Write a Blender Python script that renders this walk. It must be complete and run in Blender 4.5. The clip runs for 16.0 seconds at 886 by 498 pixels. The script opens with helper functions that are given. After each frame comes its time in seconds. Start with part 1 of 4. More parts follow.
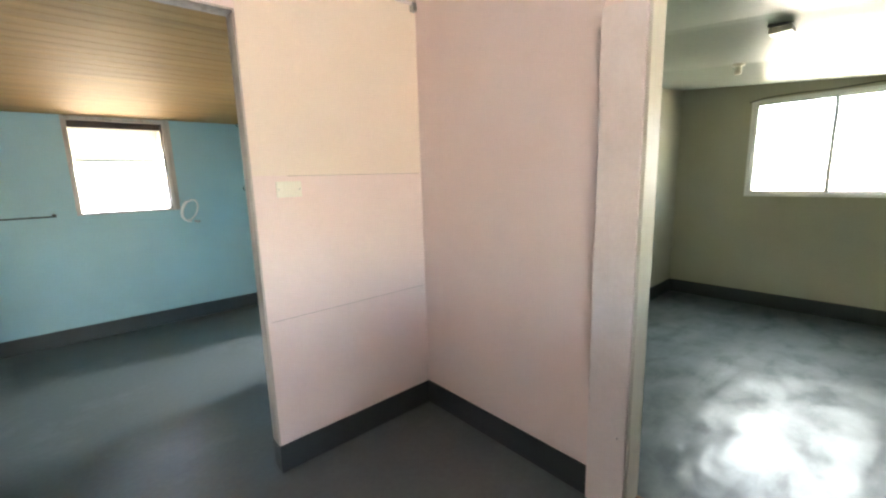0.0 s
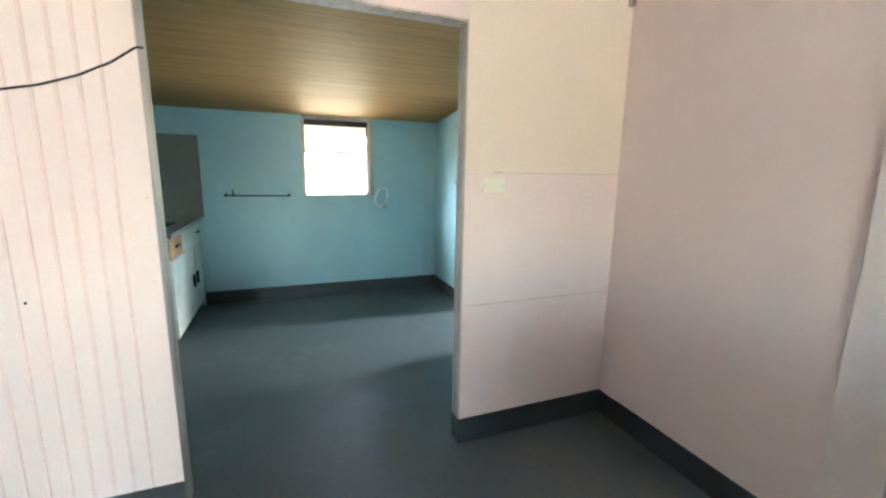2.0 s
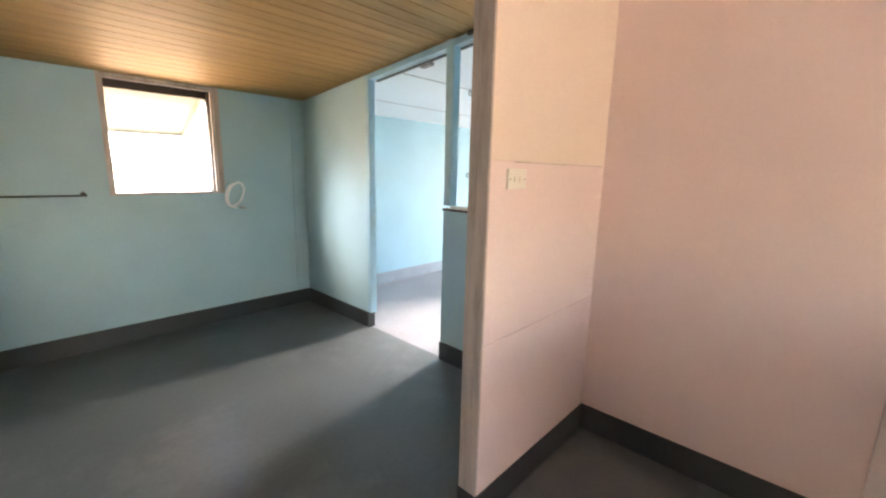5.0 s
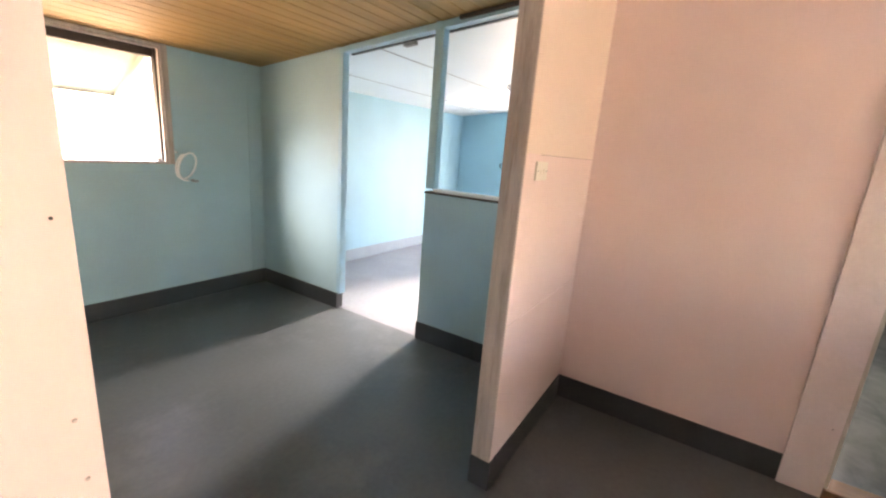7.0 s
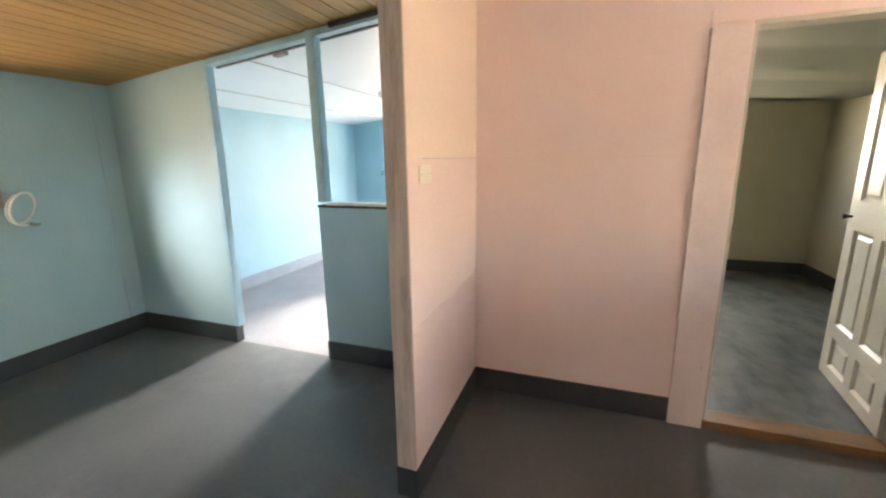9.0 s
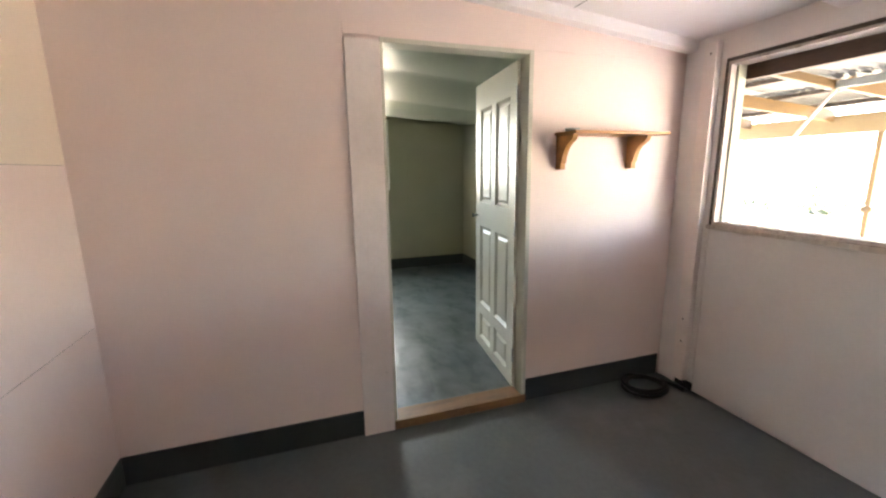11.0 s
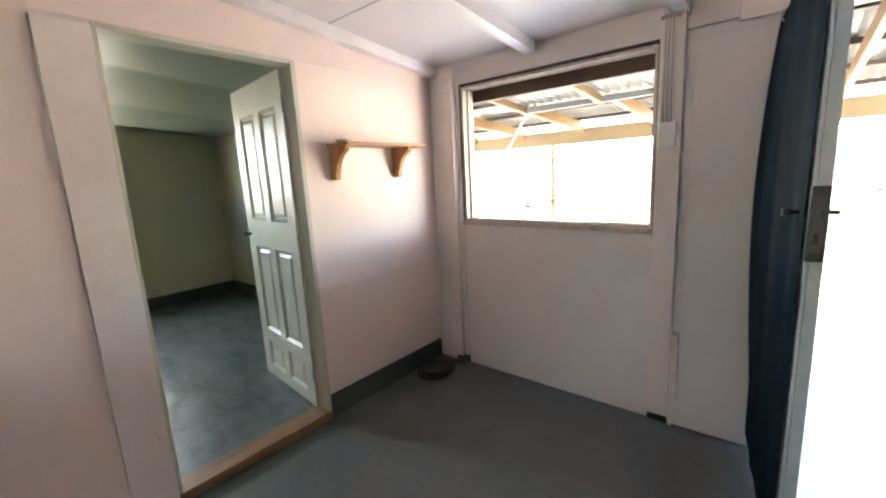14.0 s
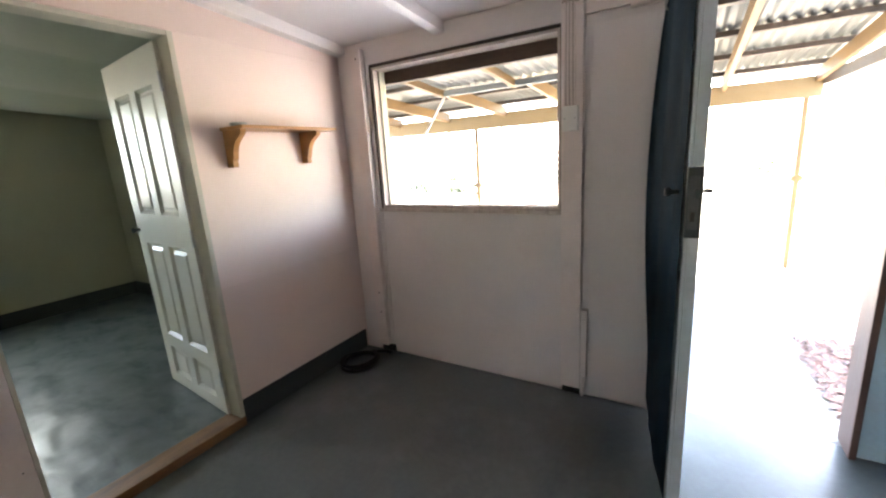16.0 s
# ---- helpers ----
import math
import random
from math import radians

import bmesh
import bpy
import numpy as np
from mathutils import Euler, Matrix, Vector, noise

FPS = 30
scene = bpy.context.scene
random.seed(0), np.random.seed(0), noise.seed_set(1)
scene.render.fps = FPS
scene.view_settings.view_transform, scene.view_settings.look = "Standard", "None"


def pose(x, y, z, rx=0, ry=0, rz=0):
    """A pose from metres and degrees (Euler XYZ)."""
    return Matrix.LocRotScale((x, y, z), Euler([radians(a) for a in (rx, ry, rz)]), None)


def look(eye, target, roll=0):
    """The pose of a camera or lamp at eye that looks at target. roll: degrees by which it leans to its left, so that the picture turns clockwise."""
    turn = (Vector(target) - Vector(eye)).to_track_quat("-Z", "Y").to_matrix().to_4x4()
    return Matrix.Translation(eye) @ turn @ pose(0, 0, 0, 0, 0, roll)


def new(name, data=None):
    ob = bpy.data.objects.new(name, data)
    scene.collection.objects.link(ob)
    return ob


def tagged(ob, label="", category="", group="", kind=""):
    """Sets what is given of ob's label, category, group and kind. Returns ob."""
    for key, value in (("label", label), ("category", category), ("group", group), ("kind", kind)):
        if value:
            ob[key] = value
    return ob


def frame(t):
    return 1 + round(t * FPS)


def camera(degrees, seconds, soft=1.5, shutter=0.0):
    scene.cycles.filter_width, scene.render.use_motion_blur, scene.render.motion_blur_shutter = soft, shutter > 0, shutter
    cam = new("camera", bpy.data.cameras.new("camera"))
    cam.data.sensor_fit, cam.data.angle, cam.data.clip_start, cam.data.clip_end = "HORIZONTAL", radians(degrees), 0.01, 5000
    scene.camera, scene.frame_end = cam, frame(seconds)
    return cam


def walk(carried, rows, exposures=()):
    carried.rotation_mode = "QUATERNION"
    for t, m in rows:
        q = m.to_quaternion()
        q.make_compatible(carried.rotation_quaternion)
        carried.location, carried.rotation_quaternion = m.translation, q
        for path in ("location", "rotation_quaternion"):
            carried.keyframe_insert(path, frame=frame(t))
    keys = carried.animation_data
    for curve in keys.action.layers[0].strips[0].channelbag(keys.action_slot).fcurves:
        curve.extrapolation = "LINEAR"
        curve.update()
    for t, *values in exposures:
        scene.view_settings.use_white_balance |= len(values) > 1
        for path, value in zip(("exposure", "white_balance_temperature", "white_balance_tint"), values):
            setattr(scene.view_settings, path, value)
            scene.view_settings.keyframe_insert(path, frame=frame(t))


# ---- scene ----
cam = camera(94.8, 16.0, soft=2.3)
# seconds, stops, white balance in kelvin, tint
EXPOSURES = [
    (0.0, 6.08, 6850, 12), (1.5, 5.98, 6300, 5), (2.5, 5.92, 6250, 3), (3.5, 5.82, 6200, 4), (4.0, 5.95, 6500, 8), (4.5, 5.94, 7950, 22),
    (7.0, 6.03, 8700, 31), (7.5, 6.04, 8000, 26), (8.0, 6.08, 7800, 22), (10.5, 5.80, 10000, 31), (11.0, 5.74, 7200, 15), (11.5, 5.70, 6650, 10), (12.0, 5.80, 6650, 9), (13.0, 5.66, 6750, 11), (14.5, 5.60, 6850, 12), (15.5, 5.52, 6850, 12), (16.0, 5.32, 6850, 12),
]
PATH = [
    (0, (0.058, 0.221, 1.445), (1.36, 1.698, 1.097), -1.7),
    (0.5, (-0.03, 0.249, 1.459), (1.018, 1.928, 1.169), -1.8),
    (1, (-0.042, 0.239, 1.458), (0.822, 2.015, 1.147), -0.7),
    (1.5, (-0.083, 0.255, 1.454), (0.678, 2.07, 1.099), 0.8),
    (2, (-0.187, 0.308, 1.457), (0.531, 2.14, 1.098), 0.9),
    (2.5, (-0.244, 0.377, 1.451), (0.481, 2.211, 1.115), 0.3),
    (3, (-0.182, 0.627, 1.434), (0.546, 2.46, 1.1), -4.1),
    (3.5, (-0.24, 0.879, 1.409), (0.506, 2.686, 0.986), -2.7),
    (4, (-0.409, 1.046, 1.449), (0.621, 2.718, 1.07), 0.4),
    (4.5, (-0.454, 1.171, 1.432), (0.826, 2.666, 1.077), 0.8),
    (7, (-0.792, 1.563, 1.457), (0.849, 2.608, 0.991), 4.4),
    (7.5, (-0.794, 1.524, 1.454), (0.848, 2.563, 0.982), 2.9),
    (8, (-0.779, 1.517, 1.466), (0.894, 2.513, 1.012), 0.9),
    (10.5, (-0.578, 1.369, 1.459), (1.364, 1.074, 1.083), 0.0),
    (11, (-0.456, 1.248, 1.437), (1.406, 0.627, 1.052), -0.8),
    (11.5, (-0.367, 1.108, 1.395), (1.337, 0.161, 0.946), -1.8),
    (12, (-0.352, 1.091, 1.392), (1.03, -0.262, 0.882), -0.2),
    (12.5, (-0.396, 1.186, 1.407), (0.791, -0.341, 0.901), -1.0),
    (13, (-0.414, 1.262, 1.408), (0.769, -0.282, 0.94), -1.7),
    (13.5, (-0.4, 1.303, 1.425), (0.817, -0.231, 1.019), -3.3),
    (14, (-0.429, 1.304, 1.422), (0.843, -0.198, 1.065), -3.0),
    (14.5, (-0.439, 1.298, 1.421), (0.781, -0.25, 1.083), -2.1),
    (15, (-0.473, 1.29, 1.405), (0.689, -0.29, 1.016), -1.9),
    (15.5, (-0.464, 1.265, 1.403), (0.605, -0.361, 0.938), -2.0),
    (16, (-0.488, 1.186, 1.415), (0.526, -0.48, 0.971), -3.7),
]
walk(cam, [(t, look(eye, target, roll)) for t, eye, target, roll in PATH], EXPOSURES)


# ---- sky, sun ----
world = bpy.data.worlds.new("sky")
scene.world = world
world.use_nodes = True
wn = world.node_tree.nodes
sky = wn.new("ShaderNodeTexSky")
sky.sky_type, sky.sun_disc = "NISHITA", False
sky.sun_elevation, sky.sun_rotation = radians(66), radians(180)
sky.dust_density = 2.0
wn["Background"].inputs["Strength"].default_value = 0.15
world.node_tree.links.new(sky.outputs["Color"], wn["Background"].inputs["Color"])
sun = new("sun", bpy.data.lights.new("sun", "SUN"))
sun.data.energy, sun.data.angle, sun.data.color = 4.0, radians(0.6), (1.0, 0.95, 0.88)
az, el = radians(180), radians(66)
sun.matrix_world = look((0, 0, 20), (-20 * math.sin(az) * math.cos(el), -20 * math.cos(az) * math.cos(el), 20 - 20 * math.sin(el)))


def window_daylight(name, eye, target, w, h, energy, color, spread=180):
    """An added area lamp in an opening, standing in for sky light; spread narrows it."""
    lamp = new(name, bpy.data.lights.new(name, "AREA"))
    lamp.data.shape, lamp.data.size, lamp.data.size_y, lamp.data.energy, lamp.data.color = "RECTANGLE", w, h, energy, color
    lamp.data.spread = radians(spread)
    lamp.matrix_world = look(eye, target)


# added lamps in the unseen back opening: room fill, then a floor beam
window_daylight("back_opening_fill_lamp", (5.40, 3.78, 1.0), (3.4, 3.78, 0.9), 0.7, 1.95, 1.0, (0.93, 0.97, 1.0))
window_daylight("kitchen_floor_beam_lamp", (5.39, 3.78, 1.62), (1.9, 3.76, 0.0), 0.5, 0.6, 0.45, (0.93, 0.97, 1.0), 30)
# narrow lamp added in the window, aimed to make the pale partition patch
window_daylight("partition_patch_lamp", (0.40, 5.335, 1.62), (1.637, 4.40, 0.70), 0.14, 0.6, 0.062, (0.86, 0.95, 1.0), 46)
window_daylight("bedroom_window_daylight", (5.22, 0.725, 1.63), (2.6, 0.70, 0.05), 1.1, 0.86, 0.33, (0.84, 0.95, 1.0), 100)


# ---- materials ----
def material(name, color, rough=0.6, vary=0.06, scale=3.0, grain=60.0, bump=0.15, metal=0.0, stretch=(1, 1, 1), dirt=None, dirt_amount=0.0, rough_vary=0.08, per_object=0.0):
    """Paint, timber or metal: a base colour, broad and fine variation, uneven gloss and fine relief."""
    m = bpy.data.materials.new(name)
    m.use_nodes = True
    n, l = m.node_tree.nodes, m.node_tree.links
    b = n["Principled BSDF"]
    b.inputs["Metallic"].default_value = metal
    tc = n.new("ShaderNodeTexCoord")
    mp = n.new("ShaderNodeMapping")
    mp.inputs["Scale"].default_value = stretch
    l.new(tc.outputs["Object"], mp.inputs["Vector"])
    big, fine = n.new("ShaderNodeTexNoise"), n.new("ShaderNodeTexNoise")
    big.inputs["Scale"].default_value, big.inputs["Detail"].default_value = scale, 5
    fine.inputs["Scale"].default_value, fine.inputs["Detail"].default_value = grain, 4
    for t in (big, fine):
        l.new(mp.outputs["Vector"], t.inputs["Vector"])
    mix = n.new("ShaderNodeMath")
    mix.operation = "MULTIPLY_ADD"
    l.new(fine.outputs["Fac"], mix.inputs[0])
    mix.inputs[1].default_value = 0.45
    l.new(big.outputs["Fac"], mix.inputs[2])
    ramp = n.new("ShaderNodeValToRGB")
    e = ramp.color_ramp.elements
    e[0].position, e[1].position = 0.45, 1.0
    e[0].color = tuple(c * (1 - vary * 1.6) for c in color) + (1,)
    e[1].color = tuple(min(1, c * (1 + vary)) for c in color) + (1,)
    l.new(mix.outputs[0], ramp.inputs["Fac"])
    out = ramp.outputs["Color"]
    if dirt:
        d = n.new("ShaderNodeTexNoise")
        d.inputs["Scale"].default_value, d.inputs["Detail"].default_value, d.inputs["Roughness"].default_value = scale * 0.7, 8, 0.7
        l.new(mp.outputs["Vector"], d.inputs["Vector"])
        r = n.new("ShaderNodeValToRGB")
        r.color_ramp.elements[0].position, r.color_ramp.elements[1].position = 0.52, 0.72
        r.color_ramp.elements[1].color = (dirt_amount,) * 3 + (1,)
        l.new(d.outputs["Fac"], r.inputs["Fac"])
        x = n.new("ShaderNodeMix")
        x.data_type = "RGBA"
        l.new(r.outputs["Color"], x.inputs["Factor"])
        l.new(out, x.inputs["A"])
        x.inputs["B"].default_value = (*dirt, 1)
        out = x.outputs["Result"]
    if per_object:
        oi = n.new("ShaderNodeObjectInfo")
        hsv = n.new("ShaderNodeHueSaturation")
        mr = n.new("ShaderNodeMapRange")
        mr.inputs["To Min"].default_value, mr.inputs["To Max"].default_value = 1 - per_object, 1 + per_object
        l.new(oi.outputs["Random"], mr.inputs["Value"])
        l.new(mr.outputs["Result"], hsv.inputs["Value"])
        l.new(out, hsv.inputs["Color"])
        out = hsv.outputs["Color"]
    l.new(out, b.inputs["Base Color"])
    rr = n.new("ShaderNodeMapRange")
    rr.inputs["To Min"].default_value, rr.inputs["To Max"].default_value = rough - rough_vary, rough + rough_vary
    l.new(big.outputs["Fac"], rr.inputs["Value"])
    l.new(rr.outputs["Result"], b.inputs["Roughness"])
    bp = n.new("ShaderNodeBump")
    bp.inputs["Strength"].default_value, bp.inputs["Distance"].default_value = bump, 0.004
    l.new(mix.outputs[0], bp.inputs["Height"])
    l.new(bp.outputs["Normal"], b.inputs["Normal"])
    return m


PINK = material("pink_paint", (0.80, 0.665, 0.62), 0.5, 0.03, 2.2, 90, 0.12)
# for the top north sheet, creamier than the pink of the sheets below
PINK_TOP = material("creamier_pink", (0.80, 0.69, 0.585), 0.5, 0.03, 2.2, 90, 0.12)
PINK_BOARD = material("pink_board_paint", (0.80, 0.67, 0.62), 0.45, 0.025, 2.0, 60, 0.1, stretch=(1, 1, 0.6), per_object=0.02)
# groove sides, slightly deeper pink than the board faces
GROOVE = material("deeper_pink_grooves", (0.78, 0.62, 0.57), 0.6, 0.08, 3, 60, 0.15)
PALE = material("pale_pink_trim_paint", (0.78, 0.70, 0.67), 0.45, 0.05, 3, 70, 0.15, dirt=(0.45, 0.36, 0.30), dirt_amount=0.25)
GREYPINK = material("greyish_pink_paint", (0.74, 0.69, 0.67), 0.5, 0.04, 2.5, 80, 0.15, dirt=(0.5, 0.46, 0.43), dirt_amount=0.2)
WHITE = material("white_ceiling_paint", (0.82, 0.79, 0.80), 0.5, 0.03, 2, 60, 0.12)
# white ceiling, its colour dimmed and tinted with blue bounced off the walls
BACKWHITE = material("white_ceiling_with_blue_bounce", (0.60, 0.70, 0.74), 0.5, 0.04, 1.5, 60, 0.12)
BLUE = material("light_blue_paint", (0.36, 0.56, 0.61), 0.5, 0.06, 1.6, 80, 0.12, dirt=(0.31, 0.48, 0.52), dirt_amount=0.4)
# kitchen blue again, deepened in colour to offset the back room's strong light
BACKBLUE = material("light_blue_toned_for_daylight", (0.25, 0.50, 0.60), 0.6, 0.06, 1.6, 80, 0.12, dirt=(0.23, 0.45, 0.54), dirt_amount=0.4)
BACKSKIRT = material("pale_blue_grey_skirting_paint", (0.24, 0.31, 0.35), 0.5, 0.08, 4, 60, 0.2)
BLUE_TRIM = material("blue_trim_paint", (0.32, 0.56, 0.66), 0.42, 0.06, 4, 60, 0.2, dirt=(0.30, 0.33, 0.33), dirt_amount=0.4)
CREAM = material("cream_paint", (0.43, 0.41, 0.31), 0.5, 0.05, 1.8, 70, 0.12)
SHUTTERCREAM = material("faded_cream_iron_paint", (0.36, 0.35, 0.27), 0.6, 0.1, 2, 50, 0.15)
PALE_GREEN = material("pale_green_ceiling_paint", (0.35, 0.385, 0.325), 0.42, 0.08, 1.4, 40, 0.25)
SKIRT = material("dark_grey_skirting_paint", (0.043, 0.051, 0.054), 0.45, 0.12, 4, 60, 0.2)
FLOOR = material("grey_painted_concrete", (0.098, 0.115, 0.120), 0.37, 0.16, 1.5, 35, 0.22, dirt=(0.175, 0.187, 0.192), dirt_amount=0.75, rough_vary=0.18)
# paler copy of the grey floor: the back room's strong daylight is in the colour
PALEFLOOR = material("worn_concrete_paled_by_daylight", (0.27, 0.28, 0.30), 0.5, 0.14, 1.5, 30, 0.2, dirt=(0.19, 0.20, 0.21), dirt_amount=0.6)
BEDFLOOR = material("blue_grey_painted_floor", (0.088, 0.112, 0.118), 0.34, 0.14, 2.6, 18, 0.1, dirt=(0.15, 0.18, 0.19), dirt_amount=0.4, rough_vary=0.05)
bn, bl = BEDFLOOR.node_tree.nodes, BEDFLOOR.node_tree.links
wave, wmap, wb = bn.new("ShaderNodeTexNoise"), bn.new("ShaderNodeMapping"), bn.new("ShaderNodeBump")
wmap.inputs["Scale"].default_value = (0.8, 1.3, 1.0)
wave.inputs["Scale"].default_value, wave.inputs["Detail"].default_value, wave.inputs["Distortion"].default_value = 2.8, 2.0, 0.4
wb.inputs["Strength"].default_value, wb.inputs["Distance"].default_value = 1.0, 0.018
bl.new(bn["Texture Coordinate"].outputs["Object"], wmap.inputs["Vector"])
bl.new(wmap.outputs["Vector"], wave.inputs["Vector"])
bl.new(wave.outputs["Fac"], wb.inputs["Height"])
bl.new(wb.outputs["Normal"], bn["Principled BSDF"].inputs["Normal"])
worn, wr = bn.new("ShaderNodeTexNoise"), bn.new("ShaderNodeMapRange")
worn.inputs["Scale"].default_value, worn.inputs["Detail"].default_value, worn.inputs["Roughness"].default_value, worn.inputs["Distortion"].default_value = 4.5, 4.0, 0.55, 0.3
wr.inputs["From Min"].default_value, wr.inputs["From Max"].default_value = 0.36, 0.64
wr.inputs["To Min"].default_value, wr.inputs["To Max"].default_value = 0.15, 0.9
bl.new(wmap.outputs["Vector"], worn.inputs["Vector"])
bl.new(worn.outputs["Fac"], wr.inputs["Value"])
bl.new(wr.outputs["Result"], bn["Principled BSDF"].inputs["Specular IOR Level"])
JAMB = material("worn_bare_jamb_timber", (0.52, 0.45, 0.40), 0.6, 0.16, 3, 50, 0.4, stretch=(9, 9, 0.9), dirt=(0.24, 0.155, 0.12), dirt_amount=0.8)
TANWOOD = material("varnished_tongue_and_groove", (0.39, 0.235, 0.092), 0.6, 0.16, 2.5, 30, 0.2, stretch=(0.5, 7, 7))
TANWOOD.node_tree.nodes["Principled BSDF"].inputs["Specular IOR Level"].default_value = 0.28
PINE = material("orange_pine", (0.45, 0.215, 0.066), 0.42, 0.2, 3, 30, 0.25, stretch=(6, 0.8, 6))
THRESH = material("worn_hardwood_threshold", (0.23, 0.12, 0.052), 0.5, 0.3, 3, 30, 0.35, stretch=(7, 0.8, 7), dirt=(0.12, 0.07, 0.04), dirt_amount=0.6)
DOORWHITE = material("cream_white_door_gloss", (0.55, 0.53, 0.45), 0.38, 0.03, 3, 50, 0.06, rough_vary=0.03)
DOORWHITE.node_tree.nodes["Principled BSDF"].inputs["Specular IOR Level"].default_value = 0.38
CABWHITE = material("chipped_white_cabinet_paint", (0.70, 0.70, 0.62), 0.42, 0.06, 4, 50, 0.2, dirt=(0.34, 0.24, 0.15), dirt_amount=0.5)
RAWBOARD = material("bare_drawer_timber", (0.42, 0.25, 0.14), 0.55, 0.2, 4, 40, 0.3, stretch=(1, 1, 6))
LAMINATE = material("grey_worktop_laminate", (0.12, 0.125, 0.125), 0.35, 0.2, 6, 160, 0.1)
STEEL = material("brushed_steel", (0.42, 0.43, 0.43), 0.32, 0.12, 4, 90, 0.1, metal=1.0)
DARKSTEEL = material("dull_grey_steel", (0.09, 0.105, 0.11), 0.45, 0.15, 5, 80, 0.1, metal=0.5)
BLACK = material("black_plastic", (0.012, 0.012, 0.013), 0.4, 0.1, 5, 60, 0.1)
RUBBER = material("black_hose_rubber", (0.008, 0.008, 0.008), 0.5, 0.2, 6, 90, 0.2)
PLASTIC = material("ivory_plastic", (0.80, 0.78, 0.68), 0.32, 0.03, 4, 90, 0.05)
HOSEPALE = material("pale_hose_plastic", (0.78, 0.79, 0.77), 0.28, 0.06, 6, 60, 0.1)
WHITEPL = material("white_plastic", (0.80, 0.80, 0.78), 0.32, 0.03, 4, 90, 0.05)
NAVY = material("navy_curtain_cloth", (0.007, 0.029, 0.052), 0.85, 0.25, 5, 220, 0.4, stretch=(1, 1, 0.3))
NAVY.node_tree.nodes["Principled BSDF"].inputs["Specular IOR Level"].default_value = 0.25
DOORBLUE = material("pale_blue_grey_door_paint", (0.50, 0.58, 0.61), 0.35, 0.08, 4, 60, 0.15, dirt=(0.2, 0.22, 0.22), dirt_amount=0.4)
PANELBLUE = material("mid_blue_board_paint", (0.40, 0.56, 0.64), 0.4, 0.08, 3, 60, 0.15)
LOCKM = material("dark_lock_metal", (0.045, 0.06, 0.065), 0.35, 0.2, 6, 90, 0.1, metal=0.3)
# veranda colours cut far below the timber's own, offsetting the outdoor brightness
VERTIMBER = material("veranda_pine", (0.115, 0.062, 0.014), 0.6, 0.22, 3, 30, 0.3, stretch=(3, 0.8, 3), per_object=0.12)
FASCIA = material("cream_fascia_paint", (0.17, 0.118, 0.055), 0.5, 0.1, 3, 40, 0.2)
DARKTIM = material("dark_brown_timber", (0.045, 0.03, 0.022), 0.6, 0.3, 3, 40, 0.3, stretch=(0.8, 4, 4))
HEADTIM = material("weathered_brown_board", (0.085, 0.055, 0.042), 0.7, 0.3, 3, 40, 0.4, stretch=(0.8, 4, 4), dirt=(0.16, 0.12, 0.09), dirt_amount=0.5)
GREYTIM = material("weathered_grey_batten", (0.24, 0.25, 0.25), 0.65, 0.2, 4, 40, 0.3, stretch=(0.8, 4, 4))
TIN = material("galvanised_corrugated_iron", (0.075, 0.08, 0.078), 0.45, 0.15, 2.5, 40, 0.1, metal=0.3, dirt=(0.08, 0.068, 0.05), dirt_amount=0.4)
CONCRETE = material("pale_concrete", (0.26, 0.25, 0.24), 0.8, 0.15, 1.2, 40, 0.35, dirt=(0.31, 0.29, 0.26), dirt_amount=0.4)
SOIL = material("dry_pale_ground", (0.20, 0.17, 0.12), 0.9, 0.25, 0.35, 12, 0.5, dirt=(0.10, 0.12, 0.05), dirt_amount=0.7)
LITTER = material("brown_leaf_litter", (0.17, 0.11, 0.095), 0.85, 0.5, 9, 60, 0.6)
BARK = material("pale_gum_bark", (0.42, 0.38, 0.32), 0.8, 0.25, 3, 20, 0.5, stretch=(3, 3, 0.6))
LEAF = material("gum_leaf", (0.045, 0.072, 0.022), 0.6, 0.3, 3, 30, 0.2)
OUTWALL = material("pale_outside_cladding", (0.66, 0.64, 0.58), 0.6, 0.06, 2, 50, 0.2)
REDBROWN = material("red_brown_stained_jamb", (0.085, 0.045, 0.036), 0.5, 0.2, 4, 50, 0.3, stretch=(4, 4, 0.6))
DARKGAP = material("near_black_gap_and_nail_tone", (0.03, 0.028, 0.026), 0.8, 0.3, 6, 60, 0.3)
GLASS = bpy.data.materials.new("window_glass")
GLASS.use_nodes = True
gb = GLASS.node_tree.nodes["Principled BSDF"]
gb.inputs["Transmission Weight"].default_value, gb.inputs["Roughness"].default_value, gb.inputs["IOR"].default_value = 1.0, 0.0, 1.01
gb.inputs["Base Color"].default_value = (0.97, 0.99, 0.98, 1)


# ---- building tools ----
def link(name, bm, mats, parent=None, label="", smooth=False):
    me = bpy.data.meshes.new(name)
    bm.normal_update()
    bm.to_mesh(me)
    bm.free()
    for m in mats if isinstance(mats, (list, tuple)) else [mats]:
        me.materials.append(m)
    if smooth:
        for p in me.polygons:
            p.use_smooth = True
    ob = new(name, me)
    if parent:
        ob.parent = parent
    if label:
        ob["label"] = label
    return ob


def part(name, bm, mat, parent, label="", smooth=False):
    return link(name, bm, mat, parent, label, smooth)


def thing(name, label, category, group=""):
    return tagged(new(name), label, category, group)


def setting(ob, label="", category=""):
    return tagged(ob, label, category, kind="structure")


